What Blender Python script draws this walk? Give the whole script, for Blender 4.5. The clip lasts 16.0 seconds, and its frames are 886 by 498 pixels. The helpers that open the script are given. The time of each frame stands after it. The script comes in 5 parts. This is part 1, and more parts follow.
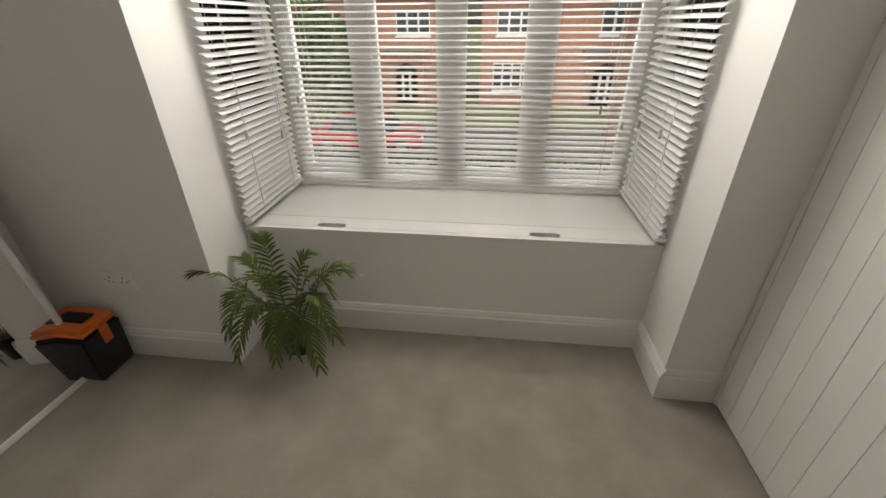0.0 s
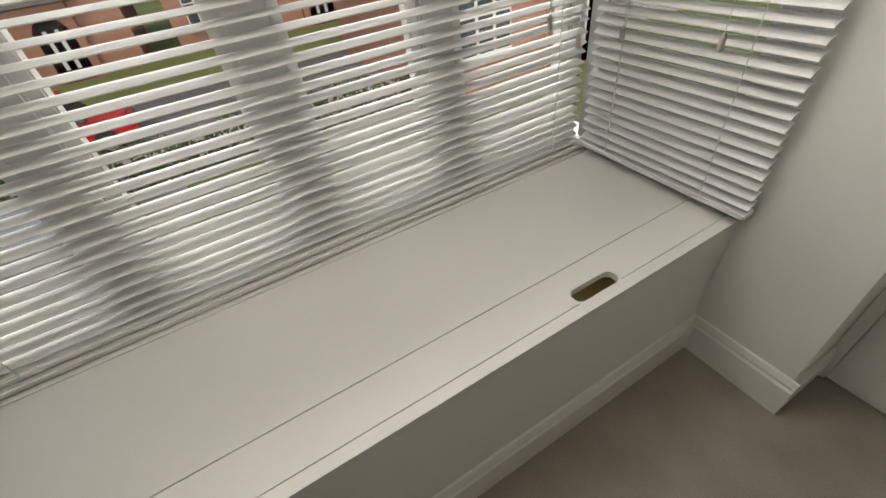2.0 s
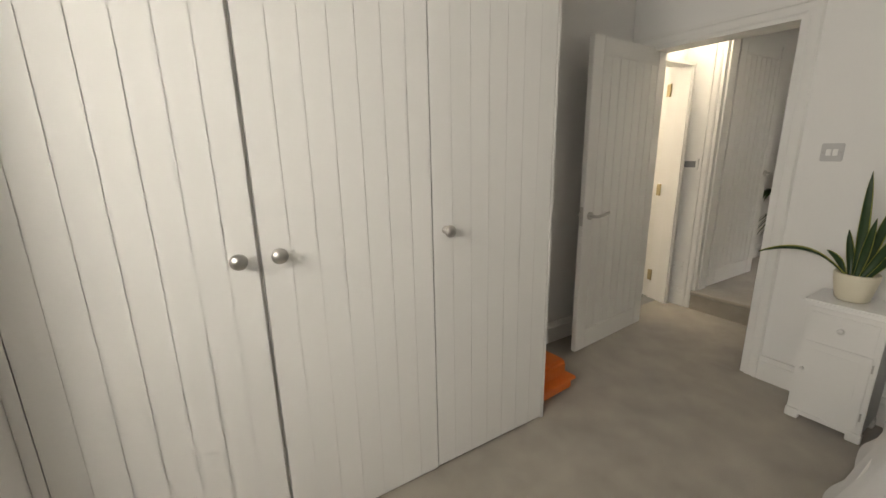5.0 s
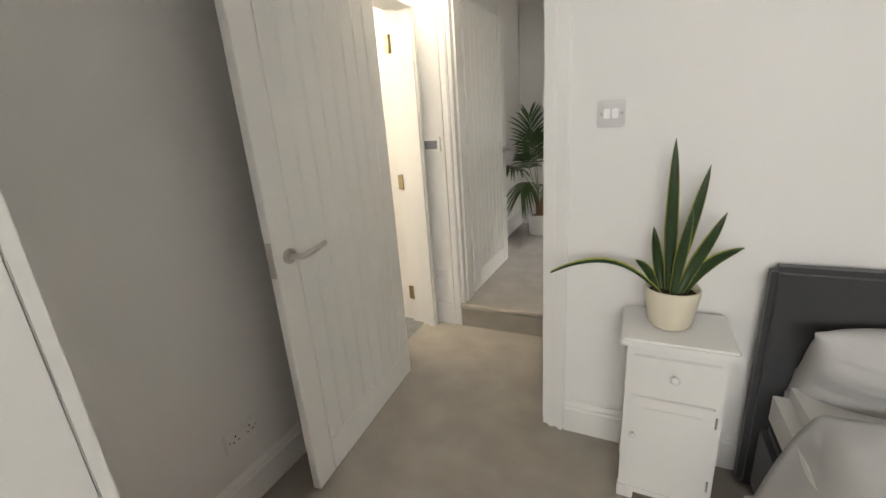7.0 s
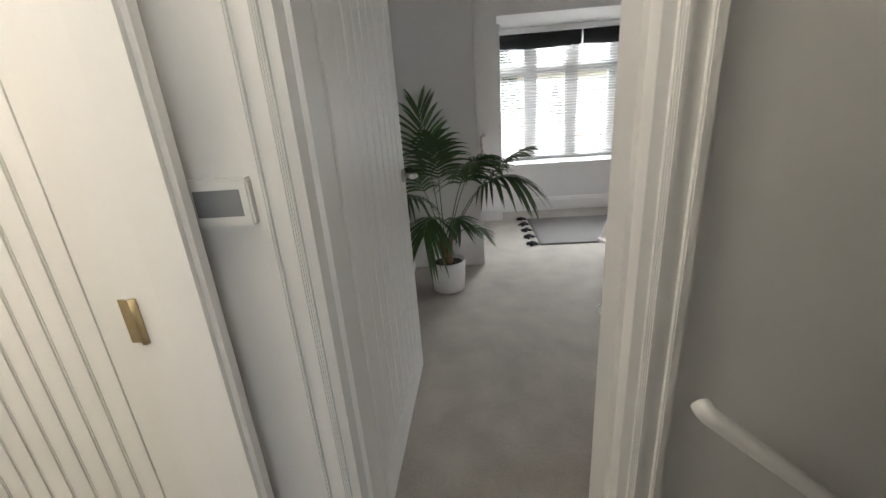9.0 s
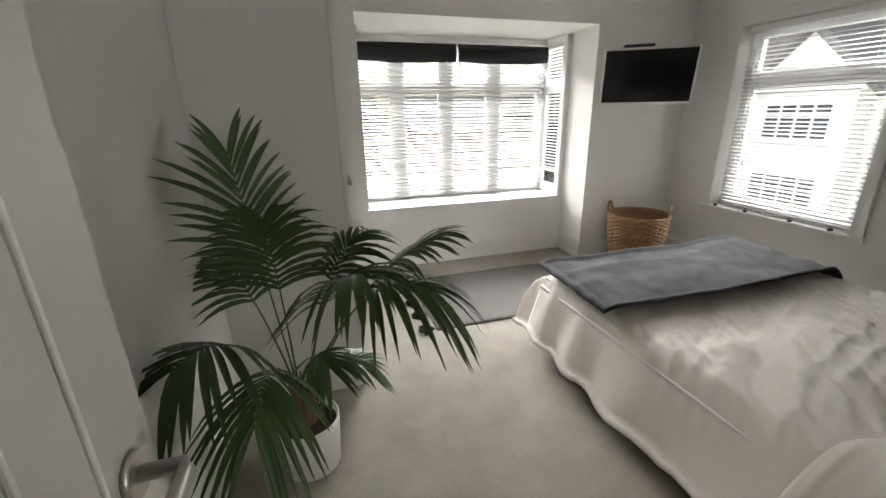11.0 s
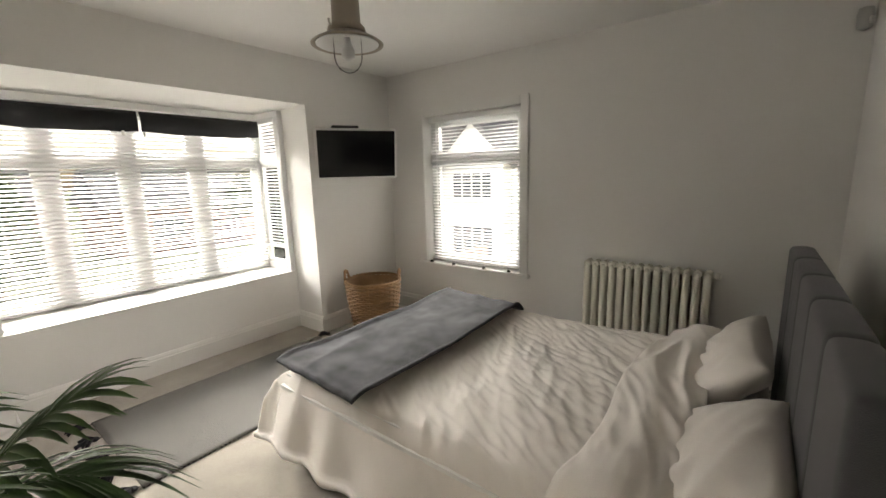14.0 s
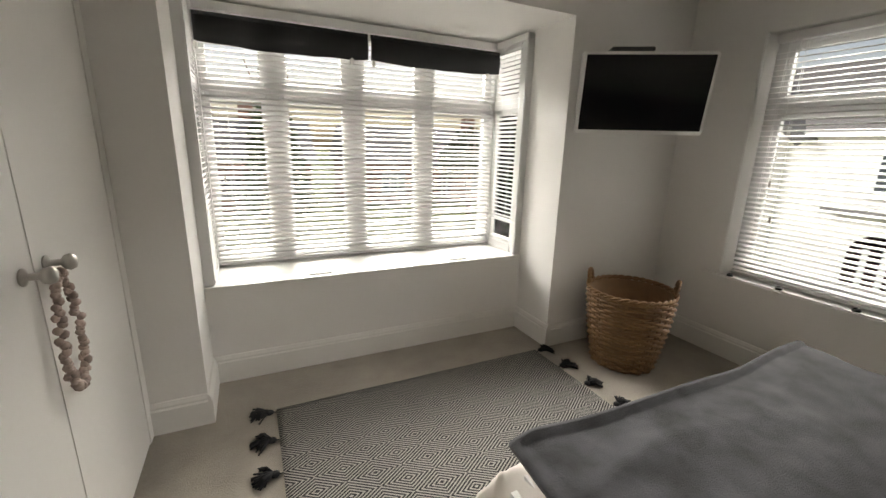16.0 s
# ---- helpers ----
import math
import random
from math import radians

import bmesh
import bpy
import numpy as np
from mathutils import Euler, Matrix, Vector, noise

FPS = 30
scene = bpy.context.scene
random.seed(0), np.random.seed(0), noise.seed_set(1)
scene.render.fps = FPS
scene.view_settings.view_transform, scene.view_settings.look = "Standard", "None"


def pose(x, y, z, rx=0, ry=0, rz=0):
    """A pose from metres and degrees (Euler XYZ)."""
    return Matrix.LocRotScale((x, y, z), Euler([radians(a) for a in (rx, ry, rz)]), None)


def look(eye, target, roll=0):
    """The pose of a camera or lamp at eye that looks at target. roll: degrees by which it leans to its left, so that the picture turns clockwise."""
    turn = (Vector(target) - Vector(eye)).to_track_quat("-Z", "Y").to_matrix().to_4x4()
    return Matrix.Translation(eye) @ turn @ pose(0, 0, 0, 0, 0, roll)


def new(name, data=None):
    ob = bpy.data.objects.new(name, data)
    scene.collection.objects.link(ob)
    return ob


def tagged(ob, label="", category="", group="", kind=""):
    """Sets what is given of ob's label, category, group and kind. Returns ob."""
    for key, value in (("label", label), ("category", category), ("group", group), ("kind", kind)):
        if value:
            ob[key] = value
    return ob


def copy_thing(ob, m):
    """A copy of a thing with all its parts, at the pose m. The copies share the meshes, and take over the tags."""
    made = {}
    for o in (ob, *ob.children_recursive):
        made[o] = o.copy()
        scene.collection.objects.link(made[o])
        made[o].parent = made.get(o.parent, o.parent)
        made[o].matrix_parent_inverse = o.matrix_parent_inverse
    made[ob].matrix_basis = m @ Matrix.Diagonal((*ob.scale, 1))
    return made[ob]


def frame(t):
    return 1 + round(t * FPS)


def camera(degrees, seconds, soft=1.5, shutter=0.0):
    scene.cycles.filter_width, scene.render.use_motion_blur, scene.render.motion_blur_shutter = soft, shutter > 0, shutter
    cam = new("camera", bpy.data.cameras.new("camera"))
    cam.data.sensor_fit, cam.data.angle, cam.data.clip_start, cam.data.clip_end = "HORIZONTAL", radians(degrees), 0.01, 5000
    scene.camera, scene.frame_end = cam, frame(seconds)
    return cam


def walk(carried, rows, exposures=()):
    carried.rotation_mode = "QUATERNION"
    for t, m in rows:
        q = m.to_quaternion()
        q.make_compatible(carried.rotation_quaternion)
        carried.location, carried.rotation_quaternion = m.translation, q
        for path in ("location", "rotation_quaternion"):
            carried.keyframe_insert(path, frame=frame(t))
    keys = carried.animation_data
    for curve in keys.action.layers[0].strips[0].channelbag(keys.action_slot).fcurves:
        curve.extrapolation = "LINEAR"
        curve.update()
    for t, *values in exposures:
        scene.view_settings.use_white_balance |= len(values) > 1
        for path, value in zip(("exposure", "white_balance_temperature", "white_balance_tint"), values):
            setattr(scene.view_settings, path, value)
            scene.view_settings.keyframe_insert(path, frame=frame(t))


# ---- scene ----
cam = camera(95.0, 16.0)
PATH = [
    (0, (-0.724, -1.544, 1.34), (-0.931, 0.189, 0.363), -0.4),
    (0.5, (-0.774, -1.187, 1.294), (-0.909, 0.496, 0.221), -1.5),
    (1, (-0.951, -0.861, 1.274), (-0.883, 0.76, 0.105), -2.8),
    (1.5, (-1.009, -0.559, 1.251), (-0.704, 0.972, 0.0), -5.7),
    (2, (-1.041, -0.377, 1.254), (-0.396, 0.992, -0.053), -8.2),
    (2.5, (-1.126, -0.277, 1.26), (0.036, 0.67, -0.064), -7.3),
    (3, (-1.109, -0.379, 1.31), (0.42, -0.081, 0.056), -2.2),
    (3.5, (-1.118, -0.527, 1.356), (0.581, -0.839, 0.347), 0.8),
    (4, (-1.13, -0.63, 1.434), (0.63, -1.244, 0.71), 1.1),
    (6.3, (-0.771, -1.334, 1.312), (0.405, -2.858, 0.769), -4.2),
    (6.5, (-0.68, -1.517, 1.324), (0.38, -3.119, 0.767), -4.2),
    (7, (-0.448, -1.946, 1.324), (0.387, -3.667, 0.741), -4.1),
    (7.5, (-0.235, -2.394, 1.355), (0.493, -4.166, 0.782), -4.4),
    (8, (-0.048, -2.846, 1.397), (0.563, -4.661, 0.821), -4.4),
    (8.5, (0.13, -3.205, 1.358), (0.506, -5.068, 0.734), -4.6),
    (9, (0.237, -3.545, 1.35), (0.397, -5.427, 0.692), -4.2),
    (9.2, (0.254, -3.666, 1.363), (0.333, -5.552, 0.7), -4.1),
    (11.3, (0.311, -4.843, 1.471), (-0.369, -6.621, 0.859), -0.5),
    (11.5, (0.326, -4.878, 1.477), (-0.451, -6.634, 0.915), -0.5),
    (12, (0.295, -4.929, 1.524), (-0.74, -6.578, 1.066), -0.8),
    (12.5, (0.243, -4.888, 1.562), (-1.033, -6.38, 1.181), -1.1),
    (13, (0.193, -4.833, 1.57), (-1.245, -6.183, 1.239), -1.7),
    (13.5, (0.156, -4.826, 1.564), (-1.391, -6.05, 1.235), -1.7),
    (14, (0.116, -4.852, 1.522), (-1.445, -6.049, 1.161), -1.6),
    (14.5, (0.044, -5.017, 1.469), (-1.406, -6.33, 1.053), -1.0),
    (15, (-0.163, -5.28, 1.521), (-1.393, -6.793, 1.079), -0.5),
    (15.5, (-0.176, -5.656, 1.416), (-1.272, -7.27, 0.977), 0.4),
    (16, (-0.298, -5.922, 1.412), (-1.134, -7.671, 0.919), 1.5),
]
walk(cam, [(t, look(*row)) for t, *row in PATH], exposures=((0, -0.25, 7300, 10), (1.5, -0.52, 7300, 10), (2.5, -0.75, 7300, 10), (3.0, -0.85, 7300, 10), (4.0, -0.2, 7700, 10), (6.3, 0.35, 7000, 10), (6.5, 0.45, 7000, 10), (7.0, 0.7, 6900, 10), (7.5, 0.65, 6900, 10), (8.0, 0.3, 6900, 10), (9.0, 0.15, 6300, 10), (11.5, 0.4, 6900, 10), (14.0, 0.45, 7300, 10), (16.0, -0.2, 7300, 10)))

# ---------------------------------------------------------------- light
world = bpy.data.worlds.new("sky")
scene.world = world
world.use_nodes = True
wn = world.node_tree
sky = wn.nodes.new("ShaderNodeTexSky")
sky.sky_type = "NISHITA"
sky.sun_disc = False
sky.sun_elevation = radians(57)
sky.sun_rotation = radians(200)
sky.air_density, sky.dust_density = 1.0, 4.0
wn.links.new(sky.outputs["Color"], wn.nodes["Background"].inputs["Color"])
wn.nodes["Background"].inputs["Strength"].default_value = 0.14

sun_data = bpy.data.lights.new("sun", "SUN")
sun_data.energy, sun_data.angle, sun_data.color = 1.4, radians(14), (1.0, 0.96, 0.9)
sun = new("sun", sun_data)
sun.matrix_world = look((0, 0, 0), (0.2, 0.6, -1.0))


def sky_panel(name, eye, target, w, h, watts):
    """An added area lamp that stands in for the sky's light at a window."""
    data = bpy.data.lights.new(name, "AREA")
    data.shape, data.size, data.size_y, data.energy, data.color = "RECTANGLE", w, h, watts, (0.96, 0.98, 1.0)
    ob = new(name, data)
    ob.matrix_world = look(eye, target)


# these three stand outside, higher than the window heads
sky_panel("daylight_bay_one", (-0.9, 1.75, 3.6), (-0.9, -0.6, 1.5), 3.0, 2.0, 450)
# added fill on the room side of the blind, in place of sky light
sky_panel("sky_fill_inside_bay_one", (-0.9, 0.50, 1.80), (-0.9, -2.6, 2.5), 1.6, 0.5, 36)
sky_panel("daylight_bay_two", (-1.0, -15.5, 5.8), (-1.0, -7.3, 1.2), 9.0, 4.0, 8000)
sky_panel("daylight_west", (-9.0, -6.9, 5.1), (-2.2, -6.7, 1.2), 7.0, 3.2, 3300)


def lamp_point(name, x, y, z, watts, colour):
    data = bpy.data.lights.new(name, "POINT")
    data.energy, data.color, data.shadow_soft_size = watts, colour, 0.06
    ob = new(name, data)
    ob.location = (x, y, z)


lamp_point("bathroom_lamp", 1.75, -3.75, 2.15, 32, (1.0, 0.91, 0.77))
# assumed source: brightens the landing, no lamp is in view there
lamp_point("assumed_landing_lamp", 0.50, -3.96, 2.20, 6.0, (1.0, 0.92, 0.78))


# ---------------------------------------------------------------- materials
def mat(name, colour, rough=0.6, metal=0.0, vary=0.05, scale=6.0, grain=0.0, grain_scale=200.0, bump=0.0, sheen=0.0, spread=0.0):
    """A surface with broad stains, fine grain and fine relief."""
    m = bpy.data.materials.new(name)
    m.use_nodes = True
    nt = m.node_tree
    b = nt.nodes["Principled BSDF"]
    b.inputs["Roughness"].default_value = rough
    b.inputs["Metallic"].default_value = metal
    if sheen:
        b.inputs["Sheen Weight"].default_value = sheen
    tc = nt.nodes.new("ShaderNodeTexCoord")
    big = nt.nodes.new("ShaderNodeTexNoise")
    big.inputs["Scale"].default_value, big.inputs["Detail"].default_value = scale, 5
    fine = nt.nodes.new("ShaderNodeTexNoise")
    fine.inputs["Scale"].default_value, fine.inputs["Detail"].default_value = grain_scale, 3
    for n in (big, fine):
        nt.links.new(tc.outputs["Object"], n.inputs["Vector"])
    def math_node(op, a, c):
        n = nt.nodes.new("ShaderNodeMath")
        n.operation = op
        for i, v in enumerate((a, c)):
            if isinstance(v, (int, float)):
                n.inputs[i].default_value = v
            else:
                nt.links.new(v, n.inputs[i])
        return n.outputs[0]
    f = math_node("ADD", 1.0 - vary - grain, math_node("ADD", math_node("MULTIPLY", big.outputs["Fac"], 2 * vary), math_node("MULTIPLY", fine.outputs["Fac"], 2 * grain)))
    if spread:
        info = nt.nodes.new("ShaderNodeObjectInfo")
        f = math_node("MULTIPLY", f, math_node("ADD", 1 - spread, math_node("MULTIPLY", info.outputs["Random"], 2 * spread)))
    mix = nt.nodes.new("ShaderNodeVectorMath")
    mix.operation = "SCALE"
    mix.inputs[0].default_value = colour
    nt.links.new(f, mix.inputs["Scale"])
    nt.links.new(mix.outputs[0], b.inputs["Base Color"])
    if bump:
        bp = nt.nodes.new("ShaderNodeBump")
        bp.inputs["Strength"].default_value, bp.inputs["Distance"].default_value = bump, 0.004
        nt.links.new(fine.outputs["Fac"], bp.inputs["Height"])
        nt.links.new(bp.outputs[0], b.inputs["Normal"])
    return m


WALL = mat("wall_paint", (0.80, 0.785, 0.76), 0.75, vary=0.03, scale=1.5, grain=0.012, grain_scale=90, bump=0.06)
CEIL = mat("ceiling_paint", (0.84, 0.83, 0.81), 0.8, vary=0.03, scale=1.2, grain=0.01, grain_scale=80, bump=0.05)
GLOSS = mat("white_gloss_paint", (0.80, 0.79, 0.765), 0.32, vary=0.025, scale=3, grain=0.01, grain_scale=60, bump=0.02)
SATIN = mat("white_satin_paint", (0.78, 0.765, 0.735), 0.42, vary=0.03, scale=2.5, grain=0.01, grain_scale=70, bump=0.03)
SEATW = mat("seat_paint", (0.76, 0.745, 0.72), 0.3, vary=0.03, scale=2.5, grain=0.01, grain_scale=50, bump=0.03)
CARPET = mat("carpet_taupe", (0.315, 0.28, 0.235), 0.95, vary=0.34, scale=5.5, grain=0.30, grain_scale=260, bump=0.9, sheen=0.25)
PVC = mat("white_window_frame", (0.72, 0.72, 0.71), 0.35, vary=0.02, scale=4)
SLAT = mat("white_slat", (0.80, 0.795, 0.785), 0.38, vary=0.03, scale=5, spread=0.03)
STEEL = mat("brushed_steel", (0.55, 0.53, 0.50), 0.3, 1.0, vary=0.06, scale=30)
BRASS = mat("aged_brass", (0.42, 0.34, 0.20), 0.38, 1.0, vary=0.15, scale=60)
DARKGREY = mat("charcoal_fabric", (0.045, 0.045, 0.048), 0.9, vary=0.12, scale=8, grain=0.15, grain_scale=420, bump=0.5, sheen=0.3)
GREYFAB = mat("slate_grey_fabric", (0.10, 0.10, 0.11), 0.9, vary=0.10, scale=6, grain=0.12, grain_scale=420, bump=0.4, sheen=0.3)
BEDBASE = mat("grey_bed_base", (0.13, 0.12, 0.125), 0.9, vary=0.1, scale=6, grain=0.12, grain_scale=400, bump=0.4)
LINEN = mat("cream_linen", (0.72, 0.665, 0.615), 0.85, vary=0.05, scale=4, grain=0.05, grain_scale=300, bump=0.25, sheen=0.2)
LINENW = mat("white_linen", (0.74, 0.72, 0.69), 0.85, vary=0.04, scale=4, grain=0.05, grain_scale=300, bump=0.25, sheen=0.2)
LINENG = mat("grey_linen", (0.50, 0.49, 0.48), 0.85, vary=0.05, scale=4, grain=0.05, grain_scale=300, bump=0.25, sheen=0.2)
THROW = mat("grey_plush", (0.042, 0.042, 0.048), 0.85, vary=1.9, scale=8, grain=0.15, grain_scale=260, bump=0.6, sheen=0.08)
BLACKCLOTH = mat("black_cloth", (0.012, 0.012, 0.014), 0.9, vary=0.15, scale=12, grain=0.1, bump=0.3)
BLACK = mat("black_plastic", (0.015, 0.015, 0.016), 0.4, vary=0.1)
SCREEN = mat("dark_screen", (0.004, 0.004, 0.005), 0.12, vary=0.0)
ORANGE = mat("orange_plastic", (0.75, 0.17, 0.03), 0.4, vary=0.06, scale=8)
CREAMPOT = mat("cream_ceramic", (0.72, 0.66, 0.52), 0.35, vary=0.04, scale=12, bump=0.05)
WHITEPOT = mat("white_ceramic", (0.78, 0.77, 0.74), 0.3, vary=0.03, scale=12)
PLY = mat("raw_plywood", (0.52, 0.40, 0.20), 0.7, vary=0.12, scale=8, grain=0.08, grain_scale=80)
SOIL = mat("soil", (0.055, 0.035, 0.022), 0.95, vary=0.3, scale=40, grain=0.3, grain_scale=180, bump=1.0)
LEAF = mat("palm_leaf", (0.045, 0.095, 0.022), 0.42, vary=0.3, scale=9, grain=0.1, grain_scale=120, bump=0.1, spread=0.25)
FERN = mat("feather_leaf", (0.10, 0.145, 0.022), 0.48, vary=0.35, scale=8, grain=0.1, grain_scale=120, spread=0.3)
SNAKE = mat("snake_leaf", (0.018, 0.045, 0.012), 0.4, vary=0.4, scale=26, grain=0.1, grain_scale=90)
SNAKEEDGE = mat("snake_leaf_edge", (0.30, 0.30, 0.06), 0.45, vary=0.1, scale=20)
STALK = mat("palm_stalk", (0.10, 0.12, 0.035), 0.6, vary=0.2, scale=20)
TRUNK = mat("palm_fibre", (0.24, 0.14, 0.075), 0.95, vary=0.3, scale=30, grain=0.25, grain_scale=200, bump=1.0)
WICKER = mat("wicker", (0.21, 0.115, 0.048), 0.65, vary=0.28, scale=14, grain=0.12, grain_scale=160, bump=0.4, spread=0.18)
RADP = mat("ivory_enamel", (0.72, 0.69, 0.60), 0.35, vary=0.03, scale=5)
TAUPE = mat("taupe_enamel", (0.33, 0.285, 0.235), 0.45, vary=0.06, scale=12)
WHITEENAMEL = mat("white_enamel", (0.75, 0.75, 0.74), 0.3, vary=0.02)
PLATE = mat("switch_plate", (0.52, 0.51, 0.50), 0.3, vary=0.02)
LCD = mat("lcd_grey", (0.22, 0.23, 0.24), 0.3, vary=0.03)
GARLAND = mat("pink_beads", (0.42, 0.33, 0.29), 0.7, vary=0.4, scale=60, spread=0.3)
TILE = mat("dark_patterned_tile", (0.16, 0.165, 0.17), 0.4, vary=0.5, scale=18)
GRASS = mat("lawn", (0.15, 0.185, 0.06), 0.95, vary=0.35, scale=0.9, grain=0.3, grain_scale=24, bump=1.0)
TARMAC = mat("asphalt", (0.13, 0.13, 0.13), 0.9, vary=0.15, scale=0.6, grain=0.2, grain_scale=60, bump=0.4)
PAVE = mat("paving", (0.42, 0.41, 0.39), 0.9, vary=0.15, scale=1.5, grain=0.1, grain_scale=50, bump=0.3)
BRICK = mat("red_brick", (0.38, 0.20, 0.14), 0.9, vary=0.25, scale=2.5, grain=0.2, grain_scale=30, bump=0.4)
RENDER = mat("white_render", (0.78, 0.77, 0.74), 0.9, vary=0.06, scale=1.2, grain=0.05, grain_scale=40, bump=0.2)
ROOFTILE = mat("slate_roof", (0.16, 0.155, 0.155), 0.8, vary=0.2, scale=2, grain=0.15, grain_scale=30, bump=0.4)
OUTGLASS = mat("window_glass_far", (0.06, 0.07, 0.08), 0.1, vary=0.2, scale=2)
HEDGE = mat("hedge_leaf", (0.05, 0.085, 0.022), 0.7, vary=0.35, scale=5, grain=0.2, grain_scale=40)
CARRED = mat("red_car_paint", (0.55, 0.015, 0.02), 0.2, vary=0.03)
CARBLUE = mat("silver_car_paint", (0.45, 0.48, 0.52), 0.25, 0.4, vary=0.03)
DOORRED = mat("maroon_door", (0.12, 0.015, 0.025), 0.4, vary=0.1)


def glass_material(name, gloss):
    m = bpy.data.materials.new(name)
    m.use_nodes = True
    nt = m.node_tree
    nt.nodes.remove(nt.nodes["Principled BSDF"])
    tr, gl, mx, lw = (nt.nodes.new("ShaderNode" + k) for k in ("BsdfTransparent", "BsdfGlossy", "MixShader", "Fresnel"))
    gl.inputs["Roughness"].default_value = 0.02
    lw.inputs["IOR"].default_value = gloss
    nt.links.new(lw.outputs[0], mx.inputs[0])
    nt.links.new(tr.outputs[0], mx.inputs[1])
    nt.links.new(gl.outputs[0], mx.inputs[2])
    nt.links.new(mx.outputs[0], nt.nodes["Material Output"].inputs["Surface"])
    return m


GLASS = glass_material("clear_glass", 1.35)
LAMPGLASS = glass_material("lamp_glass", 1.08)
MIRROR = bpy.data.materials.new("mirror_glass")
MIRROR.use_nodes = True
_b = MIRROR.node_tree.nodes["Principled BSDF"]
_b.inputs["Base Color"].default_value, _b.inputs["Metallic"].default_value, _b.inputs["Roughness"].default_value = (0.86, 0.87, 0.87, 1), 1.0, 0.02


def rug_material():
    """Black and off-white weave of nested diamonds."""
    m = bpy.data.materials.new("diamond_weave")
    m.use_nodes = True
    nt = m.node_tree
    b = nt.nodes["Principled BSDF"]
    b.inputs["Roughness"].default_value = 0.95
    tc = nt.nodes.new("ShaderNodeTexCoord")
    sep = nt.nodes.new("ShaderNodeSeparateXYZ")
    nt.links.new(tc.outputs["Object"], sep.inputs[0])
    def op(kind, a, c=None):
        n = nt.nodes.new("ShaderNodeMath")
        n.operation = kind
        for i, v in enumerate((a, c)):
            if v is None:
                continue
            if isinstance(v, (int, float)):
                n.inputs[i].default_value = v
            else:
                nt.links.new(v, n.inputs[i])
        return n.outputs[0]
    dx = op("PINGPONG", sep.outputs[0], 0.11)
    dy = op("PINGPONG", sep.outputs[1], 0.072)
    d = op("ADD", op("DIVIDE", dx, 0.11), op("DIVIDE", dy, 0.072))
    stripe = op("GREATER_THAN", op("FRACT", op("MULTIPLY", d, 5.0)), 0.56)
    no = nt.nodes.new("ShaderNodeTexNoise")
    no.inputs["Scale"].default_value = 260
    nt.links.new(tc.outputs["Object"], no.inputs["Vector"])
    mx = nt.nodes.new("ShaderNodeMix")
    mx.data_type = "RGBA"
    nt.links.new(stripe, mx.inputs[0])
    mx.inputs[6].default_value, mx.inputs[7].default_value = (0.02, 0.019, 0.02, 1), (0.30, 0.285, 0.26, 1)
    nt.links.new(mx.outputs[2], b.inputs["Base Color"])
    bp = nt.nodes.new("ShaderNodeBump")
    bp.inputs["Strength"].default_value, bp.inputs["Distance"].default_value = 0.6, 0.003
    nt.links.new(no.outputs["Fac"], bp.inputs["Height"])
    nt.links.new(bp.outputs[0], b.inputs["Normal"])
    return m


RUG = rug_material()


# ---------------------------------------------------------------- mesh helpers
def box(bm, x0, x1, y0, y1, z0, z1, bevel=0.0):
    vs = [bm.verts.new((x, y, z)) for x in (x0, x1) for y in (y0, y1) for z in (z0, z1)]
    fs = [bm.faces.new([vs[i] for i in q]) for q in ((0, 1, 3, 2), (4, 6, 7, 5), (0, 4, 5, 1), (2, 3, 7, 6), (0, 2, 6, 4), (1, 5, 7, 3))]
    if bevel:
        bmesh.ops.bevel(bm, geom=list({e for f in fs for e in f.edges}), offset=bevel, segments=2, affect="EDGES", clamp_overlap=True)
    return bm


def lathe(bm, profile, steps=28, cx=0.0, cy=0.0):
    """A turned shape from (radius, height) pairs."""
    rings = [[bm.verts.new((cx + r * math.cos(2 * math.pi * i / steps), cy + r * math.sin(2 * math.pi * i / steps), z)) for i in range(steps)] for r, z in profile]
    for a, c in zip(rings, rings[1:]):
        for i in range(steps):
            f = bm.faces.new((a[i], a[(i + 1) % steps], c[(i + 1) % steps], c[i]))
            f.smooth = True
    for ring, flip in ((rings[0], True), (rings[-1], False)):
        bm.faces.new(ring[::-1] if flip else ring)
    return bm


def tube(bm, points, radius, steps=10, end=None):
    """A round bar along points; end is the radius at its far end."""
    pts = [Vector(p) for p in points]
    rings = []
    for i, p in enumerate(pts):
        d = (pts[min(i + 1, len(pts) - 1)] - pts[max(i - 1, 0)]).normalized()
        u = d.orthogonal().normalized() if not rings else (u - d * u.dot(d)).normalized()
        v = d.cross(u)
        r = radius if end is None else radius + (end - radius) * i / (len(pts) - 1)
        rings.append([bm.verts.new(p + r * (u * math.cos(2 * math.pi * k / steps) + v * math.sin(2 * math.pi * k / steps))) for k in range(steps)])
    for a, c in zip(rings, rings[1:]):
        for k in range(steps):
            f = bm.faces.new((a[k], a[(k + 1) % steps], c[(k + 1) % steps], c[k]))
            f.smooth = True
    bm.faces.new(rings[0][::-1])
    bm.faces.new(rings[-1])
    return bm


def mesh_of(name, bm, material):
    bmesh.ops.recalc_face_normals(bm, faces=bm.faces)
    me = bpy.data.meshes.new(name)
    bm.to_mesh(me)
    bm.free()
    for m in material if isinstance(material, (list, tuple)) else (material,):
        me.materials.append(m)
    return me


